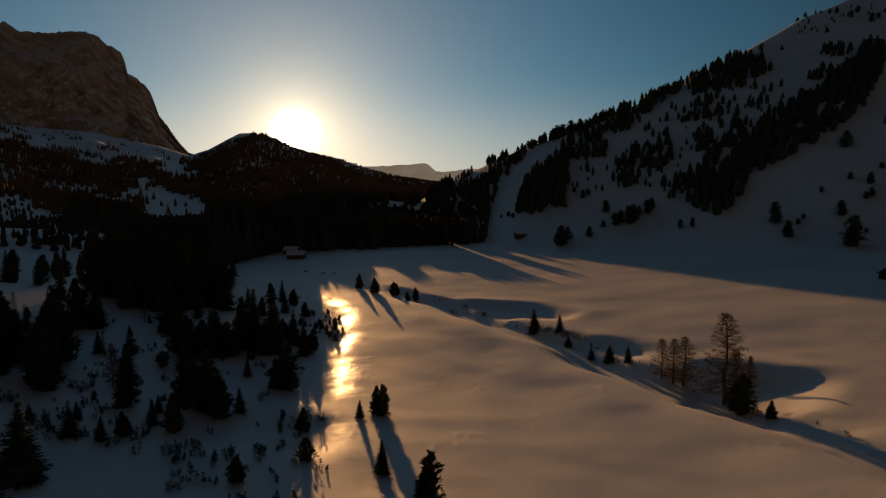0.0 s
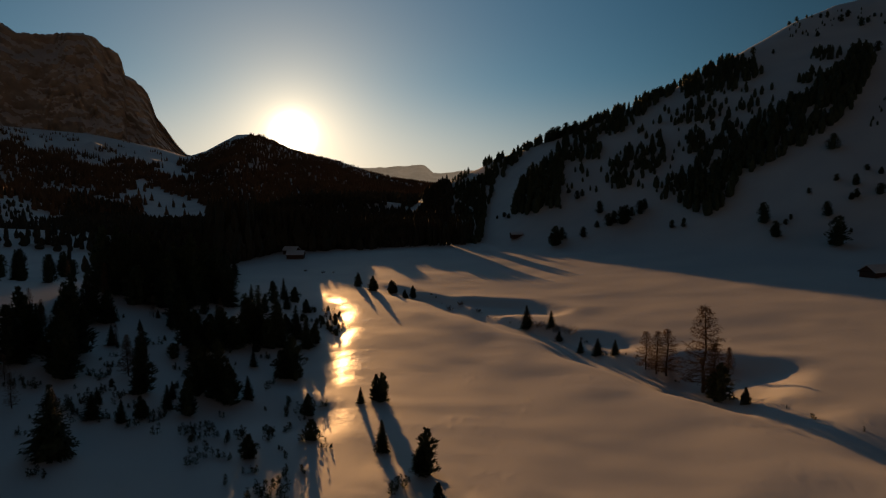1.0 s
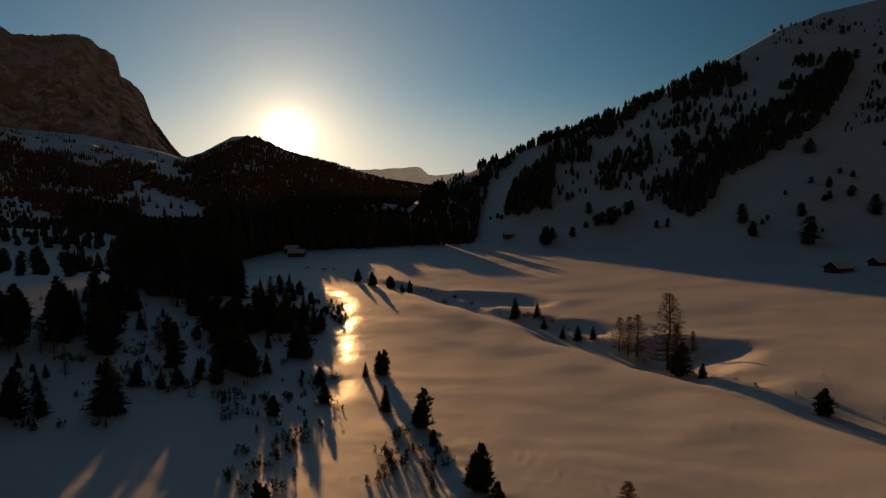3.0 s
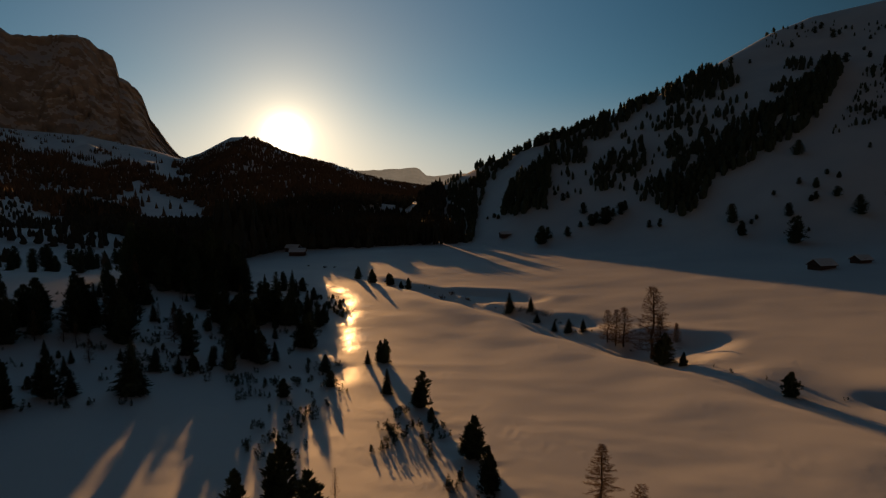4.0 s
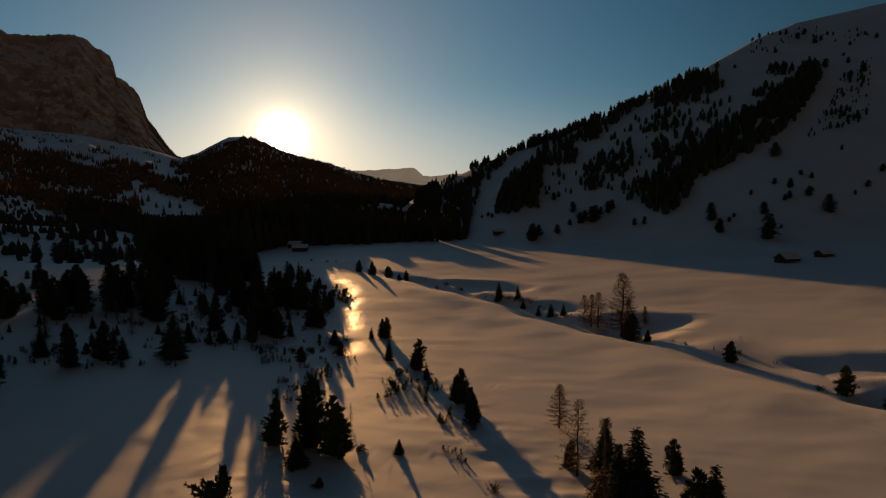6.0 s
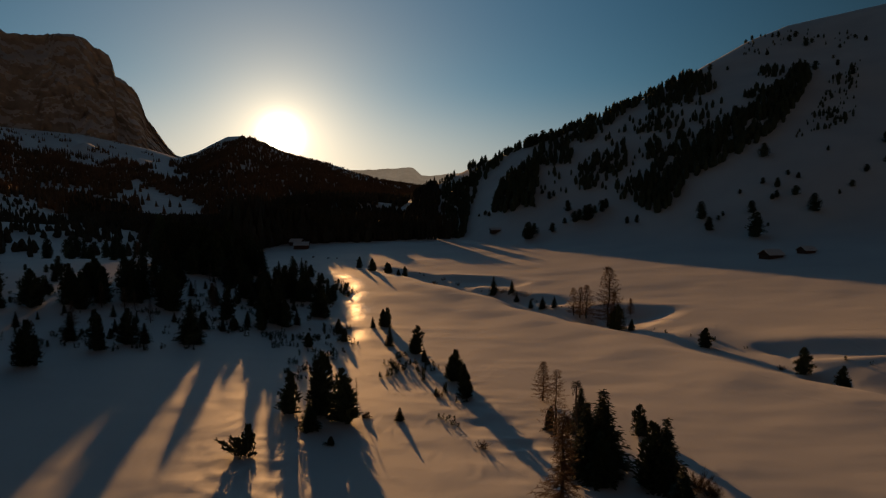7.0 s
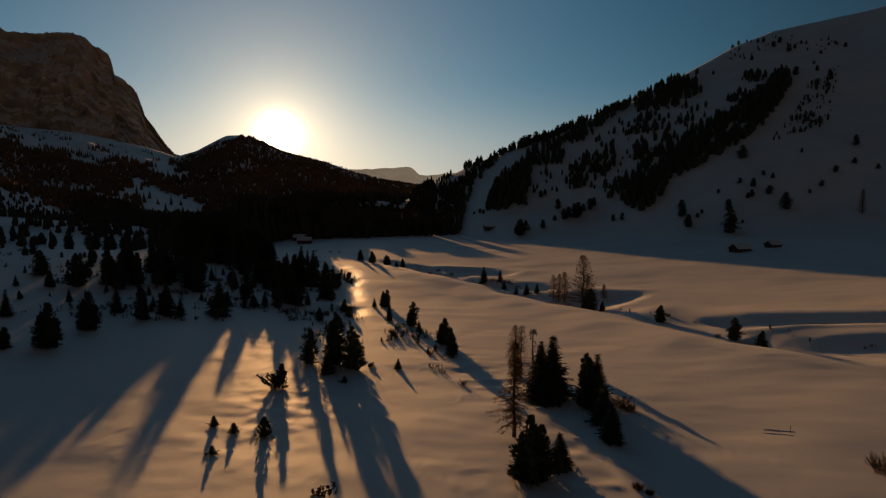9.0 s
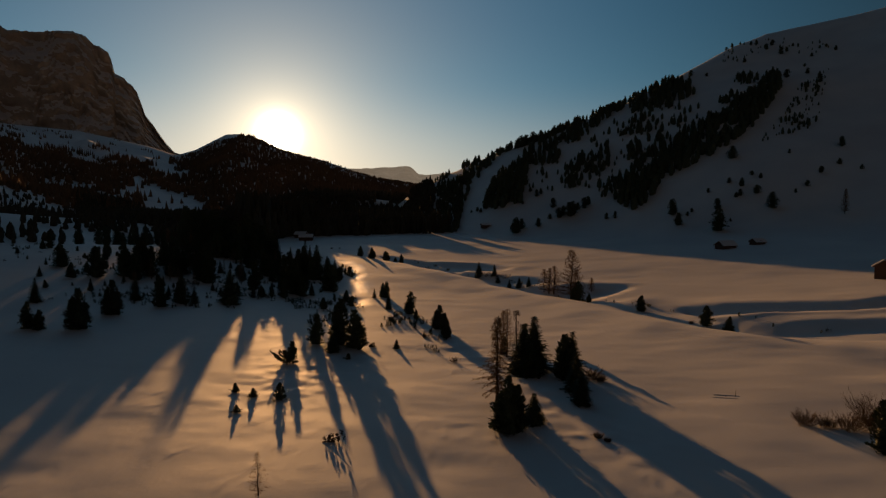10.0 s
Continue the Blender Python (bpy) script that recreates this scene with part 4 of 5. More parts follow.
grow(larches, [(189, 237, 12.0)], 10.0, "larches of the valley")
grow(far_pines, [(224, 296, 6), (200, 274, 3.7), (189, 267, 3.3), (211, 277, 3.4), (216, 267, 2.8)], 8.0, "pines on the open slope", 1.25)
grow(far_pines, PINES_SLOPE + PINES_CREST, 8.0, "pines on the open slope", 1.25)

snag(400, 8.8).matrix_basis = Matrix.Translation((13.8, 40.8, at(13.8, 40.8)))
fallen_branch(430, 2.3).matrix_basis = Matrix.Translation((-7.5, 13.5, at(-7.5, 13.5))) @ pose(0, 0, 0, 0, 0, 12)
fallen_branch(431, 1.0).matrix_basis = Matrix.Translation((-8.2, 56, at(-8.2, 56))) @ pose(0, 0, 0, 0, 0, 8)
for n, (x, y, h) in enumerate(YOUNG):
    t = sapling(500 + n, max(0.95 * h, 0.8), "little dark pine bent over in the snow", 0.3 * (n % 3))
    t.matrix_basis = Matrix.Translation((x, y, at(x, y))) @ pose(0, 0, 0, 0, 0, 47 * n)
for n, (x, y, h) in enumerate(((46.8, 15.1, 2.8), (40, 15.2, 1.5), (41.8, 14.4, 1.2), (43.2, 13.1, 1.7), (45.3, 13.4, 2.0), (24, 171, 2.2), (-1, 205, 1.6), (-58.6, 272, 0.9), (-50.6, 267, 1.0), (-46.9, 269, 0.8), (0.4, 65.6, 0.9), (5.3, 46.9, 0.9), (20.5, 176, 1.8), (26.5, 168, 2.0), (30, 156, 1.3), (2, 208, 1.4), (7, 201, 1.2), (54, 77.5, 0.9), (23.4, 35.6, 1.7), (24.2, 34.4, 1.1), (18.8, 14.4, 0.6), (19.5, 13.6, 0.45))):
    t = bush(600 + n, h, "leafless brown brushwood bush in the snow", 85 if y < 40 else 34)
    t.matrix_basis = Matrix.Translation((x, y, at(x, y))) @ pose(0, 0, 0, 0, 0, 61 * n)


def inside(x, y, corners):
    hit = False
    for (ax, ay), (bx, by) in zip(corners, corners[1:] + corners[:1]):
        if (ay > y) != (by > y) and x < (bx - ax) * (y - ay) / (by - ay) + ax:
            hit = not hit
    return hit


def scatter(corners, count, gap, seed, keep=None):
    """Random places within a plan outline that keep their distance."""
    r = random.Random(seed)
    xs, ys = [c[0] for c in corners], [c[1] for c in corners]
    found, cells = [], set()
    for _ in range(count * 30):
        if len(found) >= count:
            break
        x, y = r.uniform(min(xs), max(xs)), r.uniform(min(ys), max(ys))
        cell = (int(x / gap), int(y / gap))
        if cell in cells or not inside(x, y, corners) or (keep and not keep(x, y)):
            continue
        cells.add(cell)
        found.append((x, y))
    return found


# woods of the right hill, as outlines in plan
EDGE_LOW = [(9, 543), (25, 520), (38, 496), (45, 498), (55, 518), (55, 532), (34, 566), (10, 602)]
HILL_END = [(3, 500), (1, 562), (10, 566), (24, 530), (33, 500), (27, 478), (22, 455), (12, 470)]
TOE = [(7, 386), (16, 391), (24, 451), (24, 501), (9, 538)]
CLUMP = [(38, 417), (44, 446), (53, 459), (67, 465), (75, 456), (67, 407), (61, 389), (52, 395), (44, 399)]
SKYLINE = [(69, 463), (79, 484), (87, 485), (95, 512), (104, 518), (118, 520), (135, 517), (150, 508), (168, 503), (182, 502), (200, 495), (210, 467), (202, 443), (187, 437), (176, 429), (173, 449), (161, 452), (157, 479), (140, 478), (123, 456), (111, 454), (101, 456), (94, 427), (80, 441)]
MIDDLE = [(89, 397), (98, 413), (119, 429), (129, 437), (146, 441), (155, 452), (163, 431), (167, 405), (182, 394), (180, 377), (155, 360), (141, 364), (128, 358), (115, 345), (107, 350), (109, 371), (99, 378), (91, 378)]
CORE = [(113, 340), (128, 356), (145, 361), (168, 369), (195, 385), (228, 403), (260, 441), (251, 408), (223, 375), (199, 346), (179, 335), (163, 331), (141, 334), (125, 318), (116, 308), (114, 322)]
CREST_STRIP = [(56, 531), (96, 516), (117, 521), (150, 509), (183, 507), (208, 484), (203, 470), (179, 492), (149, 498), (119, 508), (92, 502), (56, 519)]
SPRINKLE = [(79, 437), (110, 443), (155, 462), (193, 418), (187, 382), (148, 351), (121, 356), (109, 358), (83, 387), (65, 405)]
UPPER_CLUMPS = [(204, 406), (236, 449), (252, 460), (263, 455), (250, 427), (223, 406), (204, 396)]
TOP_SCATTER = [(258, 527), (290, 540), (306, 512), (322, 468), (308, 448), (295, 477), (265, 485), (244, 490)]
EAST = [(192, 323), (230, 364), (258, 399), (294, 425), (235, 337), (217, 324), (207, 326)]

# how far down the meadow the valley's trees throw their shade: across the sun's direction, and along it
SUN_X, SUN_Y, SUN_SLOPE = math.cos(radians(SUN_AZ)), math.sin(radians(SUN_AZ)), math.tan(radians(SUN_EL))
SHADE_ACROSS = (13, 30, 37, 39.5, 44, 46.5, 53, 55.5, 56.5, 58, 59, 60, 61, 62.5, 63.5, 64.5, 65.5, 67, 69, 70, 71.5, 73, 76, 84, 91, 93.2, 93.8, 95.4, 96, 97.6, 98.2, 99.6, 100.4, 107.6, 108.8, 111.6, 113)
SHADE_ALONG = (217, 226, 258, 284, 282, 244, 240, 244, 280, 282, 252, 252, 285, 282, 250, 270, 272, 244, 246, 268, 266, 238, 232, 222, 206, 210, 384, 384, 212, 214, 300, 294, 208, 204, 308, 302, 214)


def tallest(x, y, width):
    """The height at which a tree's shadow just reaches the lit part of the meadow."""
    u, v = x * SUN_X + y * SUN_Y, y * SUN_X - x * SUN_Y
    if u < 12.5 or u > 113 or v > 900:
        return 99.0
    lit = max(np.interp(u + k * width, SHADE_ACROSS, SHADE_ALONG) for k in (-0.7, 0, 0.7)) + 8 * max(0.0, float(rough(u, 0, 2.2, 17)))
    return (v - lit) * SUN_SLOPE - 2.3 - at(x, y)


def shaded(places, fill=False):
    """Trees cut down to that height; with fill, trees that reach it."""
    kept = []
    for x, y, h, w in places:
        most = tallest(x, y, w)
        if most > 2.5:
            kept.append((x, y, most * (0.8 + 0.2 * (h % 1.0)) if fill and most < 22 else min(h, most), w))
    return kept


def wood(name, label, places, mat, sides, profile, kind_word="woodland"):
    """Many trees that nobody could count, as one mesh: each an uneven, tapering body."""
    r = np.random.RandomState(len(places))
    n = len(places)
    P = np.array(places)
    px, py, ph, pw = P[:, 0], P[:, 1], P[:, 2], P[:, 3]
    base = height(px, py) - 0.3
    rings = len(profile)
    turn = r.uniform(0, 6.28, (n, 1, 1))
    g = turn + 2 * np.pi * (np.arange(sides)[None, None, :] + 0.5 * (np.arange(rings) % 2)[None, :, None]) / sides
    rad = np.array([q[1] for q in profile])[None, :, None] * pw[:, None, None] * r.uniform(0.7, 1.3, (n, rings, sides))
    up = np.array([q[0] for q in profile])[None, :, None] * ph[:, None, None] * np.ones((1, 1, sides)) + r.uniform(-0.05, 0.05, (n, rings, sides)) * ph[:, None, None]
    v = np.stack([px[:, None, None] + rad * np.cos(g), py[:, None, None] + rad * np.sin(g), base[:, None, None] + up], -1)
    v = v.reshape(-1, 3)
    tips = np.stack([px, py, base + ph * 1.03], -1)
    idx = np.arange(n)[:, None] * rings * sides
    f = []
    s = np.arange(sides)
    for k in range(rings - 1):
        p, q = idx + k * sides + s, idx + k * sides + (s + 1) % sides
        f.append(np.stack([p, q, q + sides], -1).reshape(-1, 3))
        f.append(np.stack([p, q + sides, p + sides], -1).reshape(-1, 3))
    top = n * rings * sides + np.arange(n)[:, None] + 0 * s
    k = rings - 1
    f.append(np.stack([idx + k * sides + s, idx + k * sides + (s + 1) % sides, top], -1).reshape(-1, 3))
    f = np.concatenate(f)
    me = bpy.data.meshes.new(name)
    me.from_pydata(np.concatenate([v, tips]).tolist(), [], f.tolist())
    me.materials.append(mat)
    return tagged(new(name, me), label, kind_word, kind="stuff")


OVAL = ((0.0, 0.7), (0.2, 1.0), (0.45, 0.92), (0.7, 0.66), (0.9, 0.3))
SPIRE = ((0.0, 1.0), (0.35, 0.66), (0.7, 0.3))

r5 = random.Random(77)


def clumped(x, y):
    return float(rough(x, y, 17, 4)) + 0.5 * float(rough(x, y, 7, 5)) > -0.45


def thin(x, y):
    """Strips that climb the slope, with open snow between."""
    return float(rough(x * 1.1 - y * 0.7, y * 0.45 + x * 0.25, 11, 4)) + 0.5 * float(rough(x, y, 7, 5)) > -0.1


def sparse_(x, y):
    return float(rough(x, y, 16, 14)) + 0.6 * float(rough(x, y, 6, 15)) > 0.1


def ragged_pine(seed):
    """A far pine one metre high and one metre in radius: an uneven body with tufts standing off it."""
    r = random.Random(seed)
    lean, belly = r.uniform(-0.12, 0.12), r.uniform(0.22, 0.42)

    def wide(q):
        return 0.7 + 0.3 * q / belly if q < belly else max(0.05, 1 - ((q - belly) / (1 - belly)) ** 1.7) ** 0.75

    c = Soup()
    c.hull(lambda q: wide(q) * 0.8, 0.0, 0.93, r, 8, 6, 0.25)
    for k in range(48):
        q, g = r.random() ** 0.9, r.uniform(0, 6.283)
        out = Vector((math.cos(g), math.sin(g), 0))
        p = out * wide(q) * r.uniform(0.55, 0.9) + Vector((0, 0, 0.93 * q))
        tip = p + out * r.uniform(0.15, 0.45) + Vector((0, 0, r.uniform(0.04, 0.14)))
        side = out.cross(Vector((0, 0, 1))) * r.uniform(0.1, 0.22)
        c.face(p - side, p + side * 0.6 - Vector((0, 0, 0.05)), tip)
        c.face(p + side, p - side * 0.6 + Vector((0, 0, 0.05)), tip)
    return np.array(c.v) + np.outer(np.array(c.v)[:, 2], (lean, 0, 0)), c.f


def ragged_wood(name, label, places, mat, kind_word="woodland"):
    """Many ragged pines that nobody could count, as one mesh."""
    shapes = [ragged_pine(800 + k) for k in range(7)]
    r = np.random.RandomState(len(places))
    verts, faces, n = [], [], 0
    for k, (x, y, h, w) in enumerate(places):
        v, f = shapes[k % 7]
        g = r.uniform(0, 6.28)
        c, s_ = math.cos(g), math.sin(g)
        verts.append(np.stack([x + w * (v[:, 0] * c - v[:, 1] * s_), y + w * (v[:, 0] * s_ + v[:, 1] * c), at(x, y) - 0.3 + v[:, 2] * h], -1))
        faces += [tuple(i + n for i in q) for q in f]
        n += len(v)
    me = bpy.data.meshes.new(name)
    me.from_pydata(np.concatenate(verts).tolist(), [], faces)
    me.materials.append(mat)
    return tagged(new(name, me), label, kind_word, kind="stuff")


def pines_in(corners, count, gap, seed, lo, hi, keep=None):
    return [(x, y, h, h * r5.uniform(0.2, 0.27)) for x, y in scatter(corners, count, gap, seed, keep) for h in [r5.uniform(lo, hi)]]


places = pines_in(SKYLINE, 330, 3.3, 31, 4.5, 9, clumped) + pines_in(MIDDLE, 210, 3.0, 32, 3.5, 8, thin) + pines_in(CORE, 430, 2.6, 43, 4.5, 9.5, lambda x, y: clumped(x + 70, y))
places += pines_in(CLUMP, 140, 2.9, 21, 6, 11) + pines_in(EDGE_LOW, 70, 3.5, 24, 5, 9, thin) + pines_in(CREST_STRIP, 130, 2.7, 25, 3.5, 8) + shaded(pines_in(TOE, 60, 3.6, 23, 5.5, 10.5))
places += pines_in(HILL_END, 75, 3.2, 60, 6, 10) + pines_in([(-2, 570), (-2, 612), (13, 602), (13, 570)], 18, 3.6, 61, 4.5, 6.5)
places += pines_in(SPRINKLE, 110, 6.5, 53, 2.5, 6.5) + pines_in(UPPER_CLUMPS, 40, 3.6, 51, 2.5, 6.5, sparse_) + pines_in(TOP_SCATTER, 42, 4, 52, 1.3, 3.6)
places += pines_in(EAST, 60, 3.0, 22, 2.0, 5.0, sparse_) + pines_in(EAST, 60, 3.6, 26, 1.0, 2.6)
ragged_wood("hillside_wood", "dark stone pine wood in strips on the snowy hillside", places, PINE)
grow(far_pines, [(57, 528, 6.5), (62, 525, 5), (66, 519, 5), (69, 521, 8), (74, 511, 9.5), (77, 510, 11), (81, 511, 10), (87, 509, 10.5), (94, 511, 9)], 8.0, "pines on the open slope", 1.3)

# the wood that fills the valley's end and its left side
def behind_meadow(x, y):
    """Whether a place lies behind the edge of the open meadow, and not in the glade above."""
    edge = np.interp(x, (-130, -97, -92, -72, -55, -30, -5), (285, 300, 349, 361, 366, 373, 385))
    return y > edge + 7 * float(rough(x, 0, 9, 7)) and not inside(x, y, [(-370, 1045), (-228, 640), (-300, 640), (-520, 1045)])


VALLEY = [(-78, 275), (-64, 345), (-8, 402), (0, 500), (-30, 560), (-60, 640), (-200, 700), (-340, 820), (-420, 1000), (-620, 1040), (-520, 860), (-400, 660), (-250, 460), (-170, 380), (-125, 300)]
places = [(x, y, r5.uniform(7, 11) if -x > 0.362 * y and y < 700 else r5.uniform(8, 16), r5.uniform(1.8, 3.0)) for x, y in scatter(VALLEY, 4200, 5.0, 32, behind_meadow)]
places = shaded(places)
SHADE = [(-80, 272), (-64, 345), (-70, 420), (-215, 420), (-170, 380), (-125, 300)]


def shade_height(x, y):
    """Taller stands throw the two broad bands of shade over the near snow."""
    u = x * SUN_X + y * SUN_Y
    if -x > 0.362 * y:  # low wood below the glade
        return r5.uniform(7.5, 11)
    if -36 < u < -24.3 or -21.5 < u < -15.2:
        return r5.uniform(23, 29)
    if u < -3:
        return r5.uniform(16, 19.5)
    return r5.uniform(19, 24) if u < 12.5 else r5.uniform(13, 17)


places += shaded([(x, y, shade_height(x, y), r5.uniform(2.0, 3.2)) for x, y in scatter(SHADE, 520, 4.2, 41, behind_meadow)])
BAND = [(-104, 358), (-116, 404), (-91, 411), (-79, 364)]
places += [(x, y, r5.uniform(23.5, 26.5) if -13 < x * SUN_X + y * SUN_Y < -7.5 else r5.uniform(21, 24), r5.uniform(2.0, 3.0)) for x, y in scatter(BAND, 90, 3.2, 56)]
places += shaded([(x, y, r5.uniform(10, 15), r5.uniform(1.8, 2.6)) for x, y in scatter(SHADE, 220, 3.1, 57, behind_meadow)])
FRONT = [(-74, 362), (-55, 366), (-40, 373), (-5, 385), (7, 389), (12, 425), (-52, 425), (-78, 428)]
places += shaded([(x, y, r5.uniform(11, 17), r5.uniform(0.7, 1.1)) for x, y in scatter(FRONT, 640, 2.2, 50, behind_meadow)], True)
GLADE_WOOD = [(-116, 285), (-140, 278), (-168, 340), (-190, 420), (-150, 435), (-122, 350)]
places += [(x, y, r5.uniform(6, 11.5), r5.uniform(1.6, 2.6)) for x, y in scatter(GLADE_WOOD, 190, 4.6, 48, lambda x, y: float(rough(x, y, 14, 13)) > -0.55)]
OPEN = [(-130, 250), (-130, 300), (-175, 380), (-250, 460), (-400, 660), (-520, 860), (-760, 900), (-600, 500), (-330, 250)]
places += [(x, y, r5.uniform(3, 11), r5.uniform(1.0, 2.3)) for x, y in scatter(OPEN, 900, 5, 44, lambda x, y: float(rough(x, y, 40, 6)) + 0.5 * float(rough(x, y, 12, 8)) > -0.12)]
wood("valley_wood", "dense dark conifer wood at the end of the valley", places, WOODS, 5, OVAL)

SPUR = [(-8, 404), (-3, 491), (4, 485), (4, 505), (2, 545), (-6, 622), (-20, 650), (-60, 672), (-150, 724), (-330, 810), (-340, 800), (-200, 700), (-60, 640), (-30, 560), (0, 480)]
GLADE = [(-98, 636), (-90, 668), (-54, 692), (-28, 664), (-26, 600), (-33, 572), (-58, 610), (-74, 610)]


def on_spur(x, y):
    return not inside(x, y, GLADE) or float(rough(x, y, 12, 3)) > 0.5


places = shaded([(x, y, r5.uniform(6, 10), r5.uniform(1.6, 2.6)) for x, y in scatter(SPUR, 1400, 4.5, 33, on_spur)])
places += shaded([(x, y, r5.uniform(8, 13), r5.uniform(2.0, 3.4)) for x, y in scatter([(-20, 675), (120, 720), (200, 1000), (-420, 1000), (-330, 815), (-150, 735)], 2200, 7, 40)])
wood("spur_wood", "dark conifer wood with snowy glades on a spur", places, WOODS, 6, OVAL)


FLANK_GLADE = [(-747, 1510), (-680, 1450), (-585, 1300), (-550, 1285), (-440, 1130), (-350, 960), (-280, 790), (-345, 780), (-450, 930), (-535, 1110), (-612, 1175)]


def mountain_wood():
    r = np.random.RandomState(9)
    out = []
    while len(out) < 15500:
        az, rad = r.uniform(-6, 42), 950 + 1950 * r.rand() ** 0.8
        x, y = -math.sin(math.radians(az)) * rad, math.cos(math.radians(az)) * rad
        s = (rad - 950) / 1950
        limit = 0.99 if az < 15.8 else 0.84 if az < 20 else 0.92 if az < 23.5 else 0.6
        if s > limit + 0.12 * float(rough(x, y, 90, 91)) and (az < 23.5 or s > 0.97 or float(rough(x, y, 45, 94)) + 0.4 * float(rough(x, y, 15, 95)) < 0.75):
            continue
        # glade of open snow on the lower slope
        if inside(x + 18 * float(rough(x, y, 50, 92)), y, FLANK_GLADE) and r.rand() < 0.96:
            continue
        if az > 22 and float(rough(x, y, 120, 93)) > 0.45:
            continue
        tall = 1.0 - 0.5 * max(0.0, s - 0.6) / 0.4  # stunted towards the ridge
        out.append((x, y, r.uniform(10, 19) * tall, r.uniform(3.3, 5.6) * (0.4 + 0.6 * tall) * (0.6 if az > 23.5 and s > 0.55 else 1.0)))
    return out


wood("mountain_wood", "dark conifer forest covering the mountain flank", mountain_wood(), MOUNTAIN_WOODS, 4, SPIRE)

grow(pines, [(-60.5, 121, 9.6), (-57.5, 117, 8.8), (-63, 128, 10.5), (-68, 120, 9.5), (-72, 116, 8.5), (-77, 112, 9), (-81, 106, 8), (-58.5, 158, 8), (-63, 177, 9.5), (-69, 197, 11), (-57, 152, 6)], 8.0, "pines of the valley wood", 1.05)

# brushy edge of the wood along the little brook
grow(far_pines, [(x, y, rng.uniform(1.0, 2.3)) for x, y in scatter([(-38, 196), (-30, 190), (-23, 170), (-24, 160), (-33, 164), (-40, 180)], 22, 1.8, 49)], 8.0, "pines of the valley wood", 1.1)

# more trees of the near left wood, between those placed one by one
for k in range(15):
    u, v = (-33.5 + 1.05 * k if k < 9 else -20.8 + 1.05 * (k - 9)), 200 + 32 * rng.random()
    grow(pines if k % 3 else spruces, [(u * SUN_X - v * SUN_Y, u * SUN_Y + v * SUN_X, rng.uniform(12.0, 14.5))], 8.0, "pines of the valley wood" if k % 3 else "spruces of the valley wood", 0.9)


def reaching(rows, kinds, group):
    """Trees that stand (across, along) the light and whose shade ends at the given place along it."""
    for u, v, end in rows:
        x, y = u * SUN_X - v * SUN_Y, u * SUN_Y + v * SUN_X
        ex, ey = u * SUN_X - end * SUN_Y, u * SUN_Y + end * SUN_X
        h = 1.05 * (v - end) * math.tan(math.radians(SUN_EL)) + at(ex, ey) - at(x, y) + 0.5
        grow(kinds, [(x, y, h)], 8.0, group, 0.82)


reaching([(-43, 206, 5), (-41.2, 200, 8), (-39.6, 207, 12), (-38, 198, 20), (-36.7, 204, 26), (-35.2, 196, 40), (-34, 206, 30), (-32.6, 196, 12), (-31.4, 204, 22), (-30, 194, 28), (-28.6, 201, 42), (-27.2, 193, 54), (-25.8, 199, 70), (-24.4, 190, 82), (-20.9, 203, 24), (-17.2, 192, 88)], pines, "pines of the valley wood")
reaching([(-12.6, 192, 77), (-11.2, 197, 72), (-14.3, 201, 50), (-10.1, 189, 76)], spruces, "spruces of the valley wood")
grow(pines, [(u * SUN_X - v * SUN_Y, u * SUN_Y + v * SUN_X, h) for u, v, h in ((-9.2, 146, 7.0), (-7.6, 151, 7.2), (-5.5, 149, 6.4))], 8.0, "pines of the valley wood", 1.15)
grow(spruces, [(-44.5, 131, 5.6), (-46, 146, 7.5), (-40, 113, 2.6)], 8.0, "spruces of the valley wood", 1.0)
BACK_WOOD = [(-58, 195), (-66, 220), (-82, 258), (-104, 296), (-150, 296), (-165, 240), (-135, 195), (-90, 190)]
places = scatter(BACK_WOOD, 46, 6.5, 58)
grow(far_pines, [(x, y, rng.uniform(5.5, 9.5)) for x, y in places[:28]], 8.0, "pines of the valley wood", 0.9)
grow(spruces[:2], [(x, y, rng.uniform(5.5, 9.5)) for x, y in places[28:]], 8.0, "spruces of the valley wood", 0.9)
LEFT_WOOD = [(-52, 128), (-45, 165), (-60, 215), (-80, 250), (-150, 235), (-140, 160), (-95, 120)]
places = scatter(LEFT_WOOD, 110, 6.0, 34)
grow(far_pines, [(x, y, rng.uniform(3, 7.5)) for x, y in places[:11]], 8.0, "pines of the valley wood", 0.92)
grow(spruces, [(x, y, rng.uniform(2.5, 6.5)) for x, y in places[80:86]], 8.0, "spruces of the valley wood", 1.0)

grow(pines, [(-46.5, 178.6, 5.0), (-49.3, 194.8, 6.2), (-44.6, 200, 4.6), (-36.8, 161, 4.4), (-38.2, 186, 3.8), (-41.5, 172, 4.8)], 8.0, "pines of the valley wood", 1.0)
grow(spruces, [(-48.4, 202.4, 6.5), (-39.9, 167.2, 5.2), (-43.5, 187, 5.4), (-52, 185, 5.8)], 8.0, "spruces of the valley wood", 0.9)
grow(far_pines, [(x, y, rng.uniform(1.2, 3.2)) for x, y in scatter([(-30, 108), (-60, 100), (-95, 110), (-110, 150), (-60, 170), (-28, 150)], 34, 4, 45)], 8.0, "pines of the valley wood", 1.1)
grow(spruces, [(x, y, rng.uniform(1.0, 3.4)) for x, y in scatter([(-30, 108), (-60, 92), (-95, 100), (-115, 150), (-60, 170), (-28, 150)], 30, 4, 46)], 8.0, "spruces of the valley wood", 1.0)
